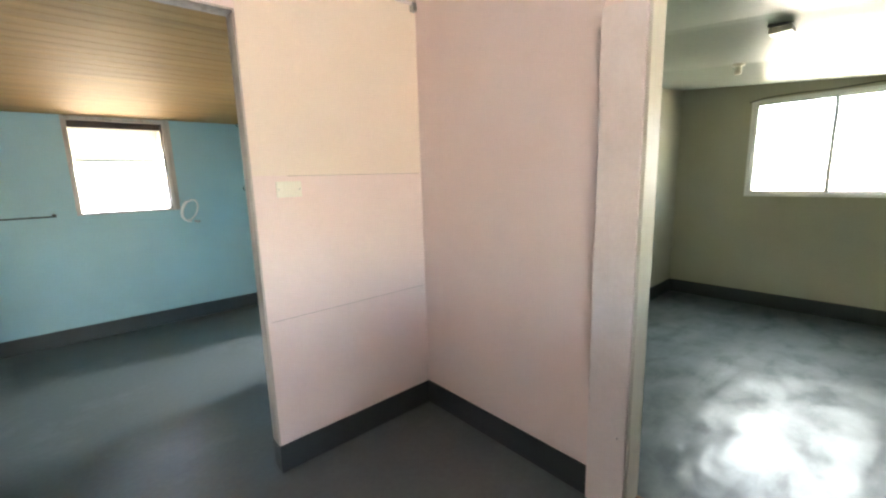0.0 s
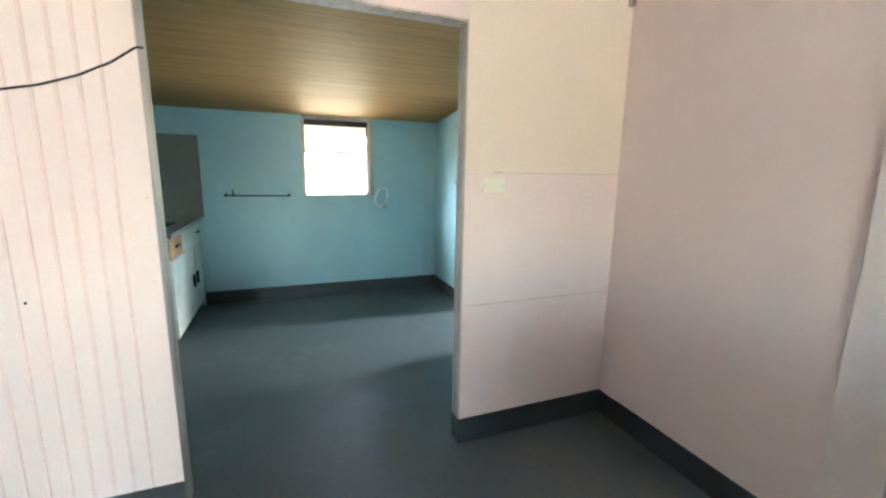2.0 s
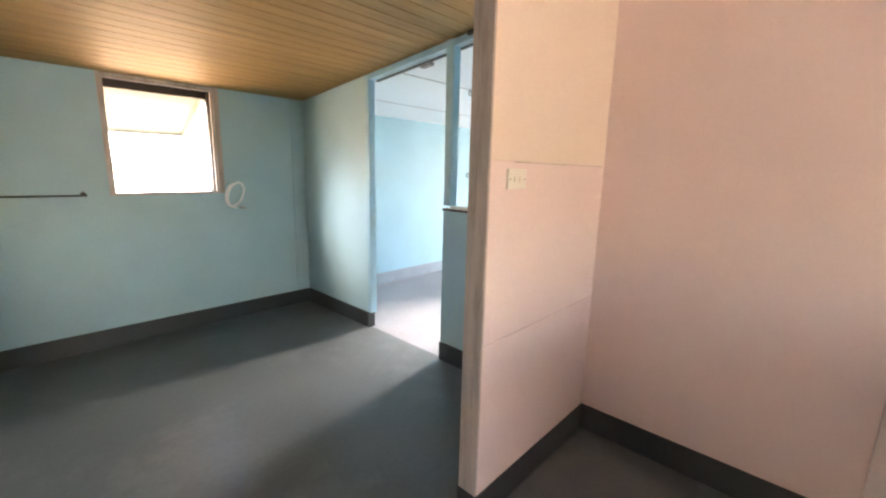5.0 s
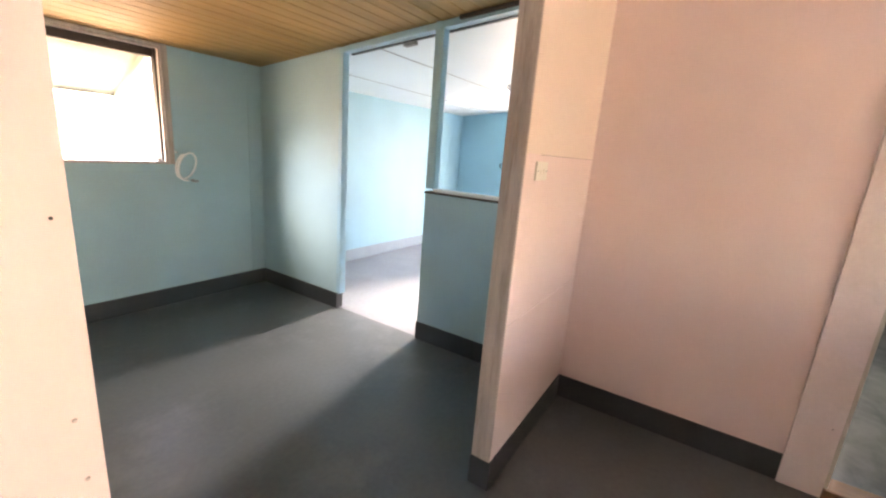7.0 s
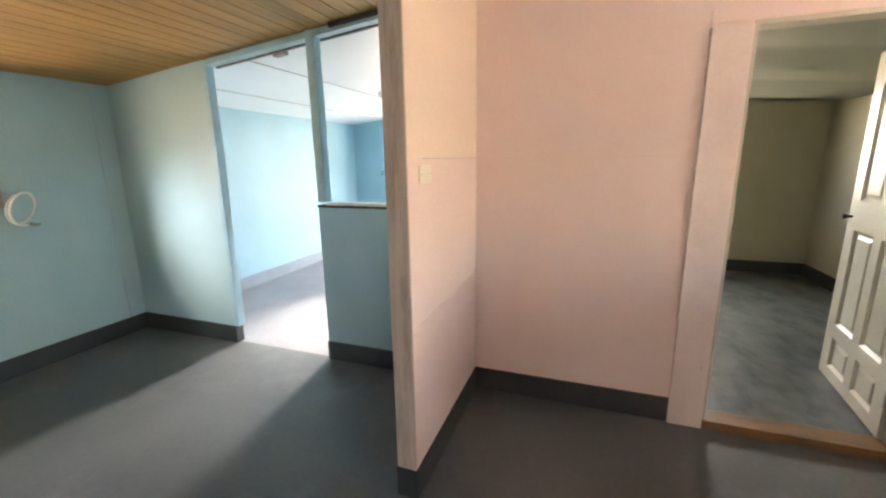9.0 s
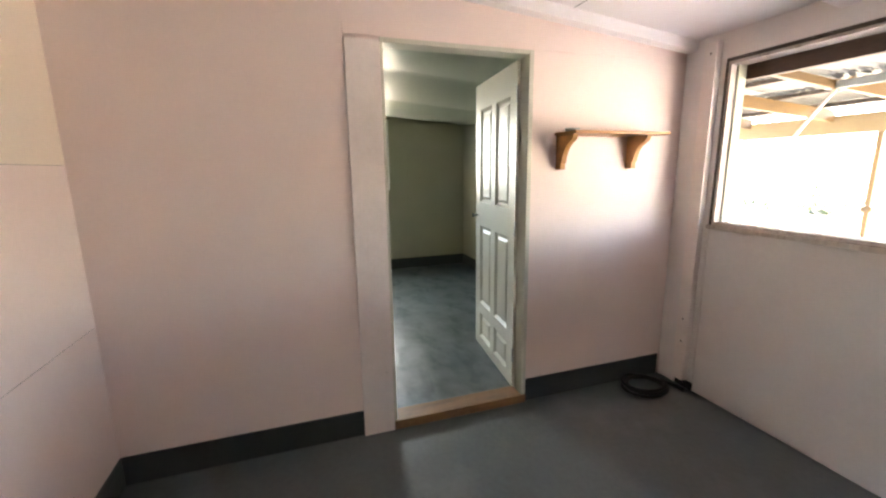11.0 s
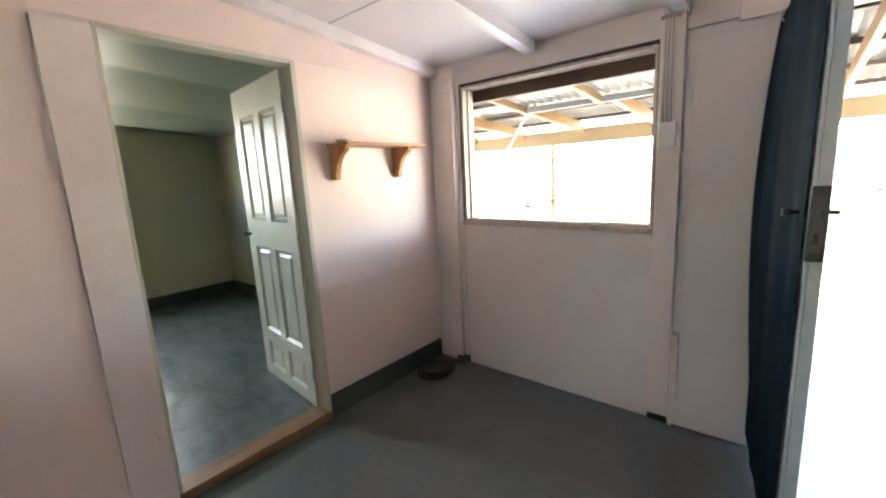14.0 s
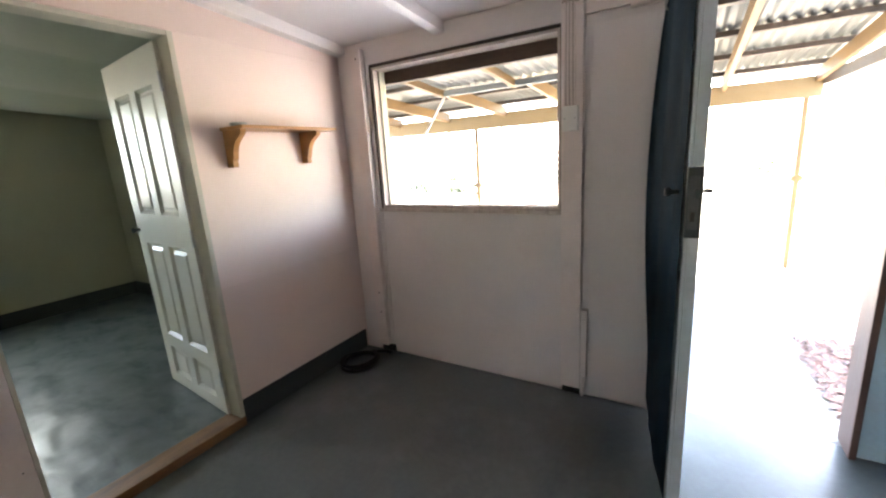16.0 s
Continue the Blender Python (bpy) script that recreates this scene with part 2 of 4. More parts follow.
def add_box(bm, x0, x1, y0, y1, z0, z1, bevel=0.0, m=None):
    g = bmesh.ops.create_cube(bm, size=1)
    vs = g["verts"]
    for v in vs:
        v.co = Vector(((x0 + x1) / 2 + v.co.x * (x1 - x0), (y0 + y1) / 2 + v.co.y * (y1 - y0), (z0 + z1) / 2 + v.co.z * (z1 - z0)))
    if bevel:
        es = list({e for v in vs for e in v.link_edges})
        r = bmesh.ops.bevel(bm, geom=es, offset=bevel, segments=2, affect="EDGES", profile=0.6)
        vs = list({v for f in r["faces"] for v in f.verts} | {v for v in vs if v.is_valid})
    if m is not None:
        bmesh.ops.transform(bm, matrix=m, verts=vs)
    return vs


def block(x0, x1, y0, y1, z0, z1, bevel=0.003, m=None):
    bm = bmesh.new()
    add_box(bm, min(x0, x1), max(x0, x1), min(y0, y1), max(y0, y1), min(z0, z1), max(z0, z1), bevel, m)
    return bm


def add_tube(bm, pts, r, sides=10, closed=False):
    """A round bar or hose along the points."""
    pts = [Vector(p) for p in pts]
    rings, n = [], len(pts)
    up = Vector((0.13, 0.21, 0.97))
    for i, p in enumerate(pts):
        d = (pts[(i + 1) % n] - pts[i - 1]) if closed else (pts[min(i + 1, n - 1)] - pts[max(i - 1, 0)])
        d.normalize()
        a = d.cross(up)
        if a.length < 0.05:
            a = d.cross(Vector((1, 0, 0)))
        a.normalize()
        b = d.cross(a)
        k = r[i] if isinstance(r, (list, tuple)) else r
        rings.append([bm.verts.new(p + k * (math.cos(2 * math.pi * j / sides) * a + math.sin(2 * math.pi * j / sides) * b)) for j in range(sides)])
    for i in range(n if closed else n - 1):
        r0, r1 = rings[i], rings[(i + 1) % n]
        for j in range(sides):
            bm.faces.new((r0[j], r0[(j + 1) % sides], r1[(j + 1) % sides], r1[j]))
    if not closed:
        bm.faces.new(rings[0][::-1])
        bm.faces.new(rings[-1])


def tube(pts, r, sides=10, closed=False):
    bm = bmesh.new()
    add_tube(bm, pts, r, sides, closed)
    bmesh.ops.recalc_face_normals(bm, faces=bm.faces)
    return bm


def wall(name, axis, p0, p1, u0, u1, top, holes, mats, z0=0.0):
    """A wall across axis ('x' or 'y') from plane p0 to p1, along the other axis from u0 to u1, up to top(u), with holes (u0, u1, z0, z1) through it.
    mats: the face towards minus, the face towards plus, the reveals."""
    us = sorted({u0, u1, *(h for k in holes for h in k[:2])})
    zs = sorted({z0, *(h for k in holes for h in k[2:] if h is not None)})
    zs = [z for z in zs if z < 9] + [None]
    bm, vs = bmesh.new(), {}

    def vert(i, j, s):
        if (i, j, s) not in vs:
            z = top(us[i]) if zs[j] is None else zs[j]
            p = (p0, p1)[s]
            vs[i, j, s] = bm.verts.new((p, us[i], z) if axis == "x" else (us[i], p, z))
        return vs[i, j, s]

    def solid(i, j):
        if not (0 <= i < len(us) - 1 and 0 <= j < len(zs) - 1):
            return False
        uc = (us[i] + us[i + 1]) / 2
        zc = zs[j] + 0.001
        return not any(a < uc < b and c - 1e-6 <= zc < (99 if d is None else d) for a, b, c, d in holes)

    for i in range(len(us) - 1):
        for j in range(len(zs) - 1):
            if not solid(i, j):
                continue
            for s in (0, 1):
                f = bm.faces.new([vert(i, j, s), vert(i + 1, j, s), vert(i + 1, j + 1, s), vert(i, j + 1, s)])
                f.material_index = s
            for di, dj, q in ((-1, 0, ((i, j), (i, j + 1))), (1, 0, ((i + 1, j), (i + 1, j + 1))), (0, -1, ((i, j), (i + 1, j))), (0, 1, ((i, j + 1), (i + 1, j + 1)))):
                if not solid(i + di, j + dj):
                    f = bm.faces.new([vert(*q[0], 0), vert(*q[1], 0), vert(*q[1], 1), vert(*q[0], 1)])
                    f.material_index = 2
    bmesh.ops.recalc_face_normals(bm, faces=bm.faces)
    return link(name, bm, mats)


def sheet(name, x0, x1, y0, y1, zf, thick, mats):
    """A ceiling sheet whose underside follows zf(y)."""
    bm = bmesh.new()
    lo = [bm.verts.new((x, y, zf(y))) for x, y in ((x0, y0), (x1, y0), (x1, y1), (x0, y1))]
    hi = [bm.verts.new((x, y, zf(y) + thick)) for x, y in ((x0, y0), (x1, y0), (x1, y1), (x0, y1))]
    bm.faces.new(lo)
    bm.faces.new(hi)
    for i in range(4):
        bm.faces.new((lo[i], lo[(i + 1) % 4], hi[(i + 1) % 4], hi[i]))
    bmesh.ops.recalc_face_normals(bm, faces=bm.faces)
    return link(name, bm, mats)


# ---- plan ----
X0, Y0, YS = 1.605, 2.153, -1.041       # front room: inner east, north and south faces
XW = -2.6                               # front room: west face
YB = 2.236                              # kitchen: south face
XK, YK, XKW = 1.637, 5.277, -1.66       # kitchen: inner east, north and west faces
XE = 5.12                               # bedroom: inner east face
YBN, YBS = 1.95, -0.93                  # bedroom: inner north and south faces
ZB = 0.05                               # bedroom: floor
X2E, Y2S = 5.35, 2.06                   # back room: inner east and south faces


def front_top(y):
    return 2.165 + 0.1 * (y + 1.041)


def kitchen_top(y):
    return 2.09 + 0.1 * (YK - y)


def back_top(y):
    return 2.05 + 0.1 * (YK - y)


def bed_top(y):
    return 2.125 + 0.088 * y


# ---- floors and ground ----
setting(link("floor", block(XW - 0.1, X0, YS - 0.062, YK + 0.1, -0.12, 0.0, 0), FLOOR), "dark grey painted concrete floor with a dull sheen", "floor")
setting(link("floor", block(X0 + 0.06, X2E + 0.1, Y2S - 0.02, YK + 0.1, -0.12, -0.001, 0), PALEFLOOR), "worn grey concrete floor of the back room, paled for its strong daylight", "floor")
setting(link("floor", block(X0, X0 + 0.06, Y2S + 0.176, YK + 0.1, -0.12, 0.0, 0), FLOOR), "grey painted concrete floor under the partition", "floor")
setting(link("floor", block(X0 + 0.09, XE + 0.1, YBS - 0.1, YBN + 0.05, -0.12, ZB, 0), BEDFLOOR), "blue grey painted bedroom floor, patchy and glossy", "floor")
bm = bmesh.new()
bmesh.ops.create_grid(bm, x_segments=60, y_segments=60, size=300)
for v in bm.verts:
    d = max(0, (v.co.xy.length - 12) / 60)
    v.co.z = -0.14 + d * 0.6 * noise.noise(v.co * 0.03)
setting(link("ground", bm, SOIL), "dry pale ground with patchy grass", "ground")
setting(link("pavement", block(-6, 4.6, -4.75, YS - 0.074, -0.2, -0.012, 0.006), CONCRETE), "pale concrete veranda slab outside the door", "pavement")

# ---- outer and inner walls ----
setting(wall("wall_south", "y", YS - 0.1, YS, XW - 0.1, X0, front_top, [(-1.18, -0.40, 0.0, 2.02), (0.10, 1.325, 1.09, 2.0)], [OUTWALL, GREYPINK, JAMB]), "greyish pink wall with a window opening and doorway", "wall")
setting(wall("wall_east", "x", X0, X0 + 0.09, YS, Y0 + 0.083, front_top, [(0.040, 0.865, 0.0, 2.05)], [PINK, CREAM, DOORWHITE]), "pale pink sheeted wall with a bedroom doorway", "wall")
setting(wall("wall_north", "y", Y0, YB, XW - 0.1, X0, lambda u: 2.47, [(-0.645, 0.645, 0.0, 2.155)], [PINK, BLUE, JAMB]), "thin partition, pink one side and blue the other", "wall")
setting(wall("wall_west", "x", XW - 0.1, XW, YS, Y0, front_top, [], [OUTWALL, PINK, PINK]), "plain pale pink wall", "wall")
setting(wall("wall_kitchen_north", "y", YK, YK + 0.1, XKW - 0.1, XK, lambda u: 2.16, [(0.05, 0.80, 1.19, 2.07)], [BLUE, OUTWALL, JAMB]), "light blue kitchen wall with a small hatch window", "wall")
setting(wall("wall_kitchen_west", "x", XKW - 0.1, XKW, YB, YK, kitchen_top, [], [OUTWALL, BLUE, BLUE]), "light blue kitchen wall behind the cabinet", "wall")
setting(wall("wall_kitchen_east", "x", XK, XK + 0.055, YB, YK, lambda u: kitchen_top(u) - 0.004, [(3.30, 4.21, 0.0, None), (YB + 0.004, 3.30, 1.15, None)], [BLUE, BLUE, BLUE_TRIM]), "light blue partition with a doorway and serving hatch", "wall")
setting(wall("wall_back_north", "y", YK, YK + 0.1, XK, X2E + 0.1, lambda u: 2.16, [], [BACKBLUE, OUTWALL, BACKBLUE]), "light blue wall of the back room", "wall")
# opening itself is unseen, placed to suit the light edges on the kitchen floor
setting(wall("wall_back_east", "x", X2E, X2E + 0.1, Y2S, YK, back_top, [(3.42, 4.14, 0.0, 2.02)], [BACKBLUE, OUTWALL, JAMB]), "light blue wall with an unseen opening that lets daylight in", "wall")
setting(wall("wall_bedroom_north", "y", YBN, Y2S, X0 + 0.09, X2E + 0.1, lambda u: 2.46, [], [CREAM, BACKBLUE, CREAM]), "partition, cream one side and light blue the other", "wall")
setting(wall("wall_bedroom_east", "x", XE, XE + 0.1, YBS, YBN, bed_top, [(0.14, 1.31, 1.165, 2.085)], [CREAM, OUTWALL, PALE], z0=-0.1), "cream bedroom wall with a sliding window", "wall")
setting(wall("wall_bedroom_south", "y", YBS - 0.1, YBS, X0 + 0.09, XE + 0.1, bed_top, [], [OUTWALL, CREAM, CREAM], z0=-0.1), "cream bedroom wall", "wall")

# ---- ceilings ----
setting(sheet("ceiling", XW - 0.1, X0 + 0.09, YS - 0.1, Y0 + 0.04, front_top, 0.02, WHITE), "white painted sheet ceiling sloping between beams", "ceiling")
bm = bmesh.new()
rows = []
for i in range(49):
    x = X0 + 0.09 + (XE + 0.1 - X0 - 0.09) * i / 48
    sag = 0.036 * math.sin(math.pi * (((x - 1.55) / 1.2) % 1.0))
    rows.append([bm.verts.new((x, y, bed_top(y) - sag + dz)) for dz in (0.0, 0.05) for y in (YBS - 0.1, YBN + 0.06)])
for a, b in zip(rows, rows[1:]):
    for p, q in ((0, 1), (1, 3), (3, 2), (2, 0)):
        bm.faces.new((a[p], b[p], b[q], a[q]))
bm.faces.new([rows[0][k] for k in (0, 1, 3, 2)])
bm.faces.new([rows[-1][k] for k in (0, 2, 3, 1)])
bmesh.ops.recalc_face_normals(bm, faces=bm.faces)
setting(link("ceiling", bm, PALE_GREEN), "pale green white sheet ceiling sagging between its joints", "ceiling")
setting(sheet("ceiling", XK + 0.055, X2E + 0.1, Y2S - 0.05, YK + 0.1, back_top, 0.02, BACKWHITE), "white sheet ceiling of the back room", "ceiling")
bm = bmesh.new()
BOARD = 0.098
k, y = 0, YB - 0.06
while y < YK + 0.06:
    y1 = y + BOARD
    z0, z1, g = kitchen_top(y), kitchen_top(y1), 0.008
    prof = [(y, z0 + 0.016), (y + g * 0.6, z0), (y1 - g * 0.6, z1), (y1, z1 + 0.016), (y1, z1 + 0.022), (y, z0 + 0.022)]
    a = [bm.verts.new((XKW - 0.1, p, q)) for p, q in prof]
    b = [bm.verts.new((XK + 0.05, p, q)) for p, q in prof]
    bm.faces.new(a)
    bm.faces.new(b[::-1])
    for i in range(6):
        bm.faces.new((a[i], b[i], b[(i + 1) % 6], a[(i + 1) % 6]))
    y = y1
bmesh.ops.recalc_face_normals(bm, faces=bm.faces)
setting(link("ceiling", bm, TANWOOD), "varnished brown tongue and groove board ceiling", "ceiling")
bm = bmesh.new()
# long east and north overhangs are unseen, added to shade ground outside the windows
for a, b, xe, top in ((YS - 0.4, YB, X2E + 2.4, lambda y: front_top(y) + 0.06), (YB, YK + 0.75, X2E + 0.4, lambda y: kitchen_top(y) + 0.06)):
    pts = [(x, y, top(y) + h) for x, y, h in ((XW - 0.4, a, 0), (xe, a, 0), (xe, b, 0), (XW - 0.4, b, 0))]
    lo = [bm.verts.new(p) for p in pts]
    hi = [bm.verts.new((p[0], p[1], p[2] + 0.03)) for p in pts]
    bm.faces.new(lo)
    bm.faces.new(hi)
    for i in range(4):
        bm.faces.new((lo[i], lo[(i + 1) % 4], hi[(i + 1) % 4], hi[i]))
bmesh.ops.recalc_face_normals(bm, faces=bm.faces)
setting(link("roof", bm, TIN), "low pitched iron roof with unseen overhangs added to cut the window light", "roof")

# ---- skirtings ----
def skirting(x0, x1, y0, y1, z0=0.0, h=0.145, mat=SKIRT):
    setting(link("baseboard", block(x0, x1, y0, y1, z0, z0 + h, 0.002), mat), "dark grey painted skirting board", "skirting")


S = 0.009
skirting(0.645, X0, Y0 - S, Y0)
skirting(X0 - S, X0, 1.032, Y0 - S)
skirting(X0 - S, X0, YS + 0.03, 0.039)
skirting(XW, -0.645, Y0 - S, Y0)
skirting(0.637, 0.645, Y0 - S, YB + S)
skirting(0.645, XK, YB, YB + S)
skirting(XKW, -0.645, YB, YB + S)
skirting(-1.035, XK, YK - S, YK)
skirting(XK - S, XK, 4.212, YK - S)
skirting(XK - S, XK, YB + S, 3.298)
skirting(XK - S, XK + 0.064, 4.203, 4.212)
skirting(XK - S, XK + 0.064, 3.298, 3.307)
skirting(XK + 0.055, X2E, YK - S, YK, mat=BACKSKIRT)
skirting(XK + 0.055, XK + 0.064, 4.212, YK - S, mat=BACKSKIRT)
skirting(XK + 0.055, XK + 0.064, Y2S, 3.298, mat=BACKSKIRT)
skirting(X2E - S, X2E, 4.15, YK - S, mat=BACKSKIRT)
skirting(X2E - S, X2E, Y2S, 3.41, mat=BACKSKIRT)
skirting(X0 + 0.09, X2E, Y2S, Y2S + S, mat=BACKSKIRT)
skirting(X0 + 0.09, XE, YBN - S, YBN, ZB)
skirting(X0 + 0.09, XE, YBS, YBS + S, ZB)
skirting(XE - S, XE, YBS + S, YBN - S, ZB)

# ---- front room: sheets on the walls, leaving fine joints ----
def wall_sheet(x0, x1, y0, y1, z0, z1, mat, parent):
    link("panel", block(x0, x1, y0, y1, z0, z1, 0.0015), mat, parent)


north, east = bpy.data.objects["wall_north"], bpy.data.objects["wall_east"]
T = 0.004
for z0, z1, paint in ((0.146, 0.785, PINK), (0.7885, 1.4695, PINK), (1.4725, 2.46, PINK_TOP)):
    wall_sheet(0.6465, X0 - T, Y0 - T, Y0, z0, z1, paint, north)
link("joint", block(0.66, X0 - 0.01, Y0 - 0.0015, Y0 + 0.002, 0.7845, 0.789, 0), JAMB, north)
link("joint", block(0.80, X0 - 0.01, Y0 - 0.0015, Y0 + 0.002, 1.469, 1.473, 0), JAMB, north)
wall_sheet(-0.645, 0.6435, Y0 - T, Y0, 2.16, 2.46, PINK, north)
for y0, y1, z0, z1 in ((1.035, Y0, 0.146, 1.4655), (1.035, Y0, 1.4665, 2.40), (YS + 0.02, 0.039, 0.146, 0.80), (YS + 0.02, 0.039, 0.8015, 2.0545), (YS + 0.02, 1.033, 2.0555, 2.125)):
    wall_sheet(X0 - T, X0, y0, y1, z0, z1, PINK, east)
x = -0.645
widths = [0.107] + [0.134] * 14
for w in widths:
    if x - w < XW:
        break
    bm = bmesh.new()
    if w < 0.12:
        prof = [(0.0, -0.0105), (0.004, -0.0135), (w, -0.0135)]
    else:
        prof = [(0.0, -0.0105), (0.008, -0.0135), (0.059, -0.0135), (0.067, -0.0105), (0.075, -0.0135), (0.126, -0.0135), (w, -0.0105)]
    f = [[bm.verts.new((x - w + u, q, z)) for z in (0.147, 2.455) for q in (Y0 + y, Y0)] for u, y in prof]
    for a, b in zip(f, f[1:]):
        groove = a[0].co.y != b[0].co.y
        for p, q in ((0, 2), (2, 3), (3, 1), (1, 0)):
            face = bm.faces.new((a[p], a[q], b[q], b[p]))
            face.material_index = int(groove and (p, q) == (0, 2))
    bm.faces.new((f[-1][0], f[-1][2], f[-1][3], f[-1][1]))
    bmesh.ops.recalc_face_normals(bm, faces=bm.faces)
    link("board", bm, [PINK_BOARD, GROOVE], north)
    x -= w

# ---- jamb linings of the kitchen opening ----
setting(link("trim", block(0.637, 0.645, Y0 - 0.003, YB + 0.003, 0.146, 2.147, 0.002), JAMB), "worn cream and bare timber jamb of the opening", "trim")
bm = block(-0.653, -0.637, Y0 + 0.004, YB + 0.006, 0.0, 2.147, 0.002)
for v in bm.verts:
    if v.co.x > -0.642 and v.co.y < (Y0 + YB) / 2:
        v.co.x -= 0.0075
setting(link("trim", bm, JAMB), "worn cream and bare timber jamb of the opening", "trim")
setting(link("trim", block(-0.645, 0.645, Y0 - 0.003, YB + 0.003, 2.147, 2.157, 0.002), JAMB), "worn timber head lining of the opening", "trim")

# ---- front room: ceiling beams ----
def beam(x0, x1, label):
    bm = block(x0, x1, YS + 0.002, Y0 - 0.016, -0.062, 0.0, 0.004)
    for v in bm.verts:
        v.co.z += front_top(v.co.y) + 0.001
    setting(link("ceiling_beam", bm, WHITE), label, "beam")


for bx in (1.530, 0.767, -0.028, -0.82, -1.61, -2.4):
    beam(bx, bx + 0.072, "white painted exposed ceiling beam")
bm = block(X0 - 0.8, XW + 0.2, -0.156, -0.150, 0, 0.0012, 0)
for v in bm.verts:
    v.co.z += front_top(v.co.y) - 0.0012
setting(link("trim", bm, GREYTIM), "thin dark joint between ceiling sheets", "trim")
bm = block(0.84, 1.528, -0.156, -0.150, 0, 0.0012, 0)
for v in bm.verts:
    v.co.z += front_top(v.co.y) - 0.0012
setting(link("trim", bm, GREYTIM), "thin dark joint between ceiling sheets", "trim")

# ---- front room: south wall framing ----
setting(link("wall_stud", block(1.375, 1.455, YS, YS + 0.045, 0.055, 2.12, 0.004), PALE), "pale painted corner stud, knocked and stained", "stud")
setting(link("wall_stud", block(1.46, X0 - 0.005, YS, YS + 0.012, 0.0, 2.12, 0.002), GREYPINK), "greyish pink strip in the corner", "trim")
setting(link("wall_stud", block(-0.020, 0.088, YS, YS + 0.045, 0.055, 2.14, 0.004), PALE), "pale painted stud beside the window carrying cables", "stud")
setting(link("wall_stud", block(-0.053, -0.0215, YS, YS + 0.04, 0.13, 0.535, 0.003), PALE), "short packing block nailed beside the stud", "stud")
setting(link("wall_stud", block(-0.037, -0.0215, YS, YS + 0.028, 0.0, 0.128, 0.003), PALE), "short packing strip at the foot of the stud", "stud")
# near-black blocks paint the shade in the gaps under the studs
for a, b in ((1.335, 1.455), (-0.012, 0.088)):
    setting(link("stud_foot_shade_block", block(a, b, YS, YS + 0.012, 0.0, 0.05, 0.002), DARKGAP), "dark block standing in for the shaded gap under the stud", "plate")
setting(link("wall_panel", block(0.092, 1.318, YS, YS + 0.008, 0.006, 1.062, 0.003), GREYPINK), "greyish pink sheet under the window", "panel")
setting(link("wall_panel", block(-0.385, -0.055, YS, YS + 0.006, 0.004, 1.985, 0.003), GREYPINK), "greyish pink sheet between stud and door", "panel")
setting(link("trim", block(-0.40, -0.002, YS, YS + 0.022, 2.03, 2.09, 0.003), PALE), "pale top rail over the sheet", "trim")
setting(link("trim", block(-0.40, -0.22, YS + 0.022, YS + 0.04, 2.01, 2.10, 0.003), PALE), "pale board end over the door", "trim")
setting(link("trim", block(1.339, 1.372, YS, YS + 0.006, 0.06, 2.02, 0.002), GREYPINK), "narrow pale cover strip beside the window", "trim")

# ---- front window: frame, sill, shutter held up by a stick ----
def frame_parts(owner, axis, p0, p1, u0, u1, z0, z1, w, mat):
    """Four bars lining an opening."""
    for n, a, b, c, d in (("sill", u0, u1, z0, z0 + w), ("head", u0, u1, z1 - w, z1), ("stile", u0, u0 + w, z0 + w, z1 - w), ("stile", u1 - w, u1, z0 + w, z1 - w)):
        q = (p0, p1, a, b, c, d) if axis == "x" else (a, b, p0, p1, c, d)
        part(n, block(*q, 0.002), mat, owner)


w1 = setting(new("window_1"), "unglazed window opening with a worn timber frame", "window")
frame_parts(w1, "y", YS - 0.105, YS + 0.006, 0.10, 1.325, 1.09, 2.0, 0.016, JAMB)
part("sill_board", block(0.085, 1.34, YS + 0.002, YS + 0.03, 1.066, 1.09, 0.004), JAMB, w1, "worn bare timber sill board")
part("outer_stile", block(1.297, 1.309, YS - 0.10, YS - 0.04, 1.106, 1.984, 0.003), CREAM, w1, "cream painted outer stile")
part("dark_edge", block(0.09, 1.335, YS + 0.001, YS + 0.012, 2.0, 2.018, 0.002), DARKTIM, w1, "dark edge of the window head")
part("dark_edge", block(1.325, 1.337, YS + 0.001, YS + 0.012, 1.09, 2.0, 0.002), DARKTIM, w1, "dark edge of the window side")
part("dark_edge", block(0.092, 0.1, YS + 0.001, YS + 0.012, 1.09, 2.0, 0.002), DARKTIM, w1, "dark edge of the window side")


def corrugated(x0, x1, y0, y1, zf, pitch=0.076, depth=0.017, thick=0.0012, step=0.5):
    """A corrugated iron sheet whose waves run along y, lying on zf(y)."""
    bm = bmesh.new()
    n = max(4, int((x1 - x0) / pitch * 8))
    ys = [y0, y1]
    rows = []
    for side in (0, thick):
        for y in ys:
            rows.append([bm.verts.new((x0 + (x1 - x0) * i / n, y, zf(y) + side + depth / 2 * (1 + math.sin(2 * math.pi * (x0 + (x1 - x0) * i / n) / pitch)))) for i in range(n + 1)])
    for i in range(n):
        bm.faces.new((rows[0][i], rows[1][i], rows[1][i + 1], rows[0][i + 1]))
        bm.faces.new((rows[2][i], rows[2][i + 1], rows[3][i + 1], rows[3][i]))
        bm.faces.new((rows[0][i], rows[0][i + 1], rows[2][i + 1], rows[2][i]))
        bm.faces.new((rows[1][i], rows[3][i], rows[3][i + 1], rows[1][i + 1]))
    return bm


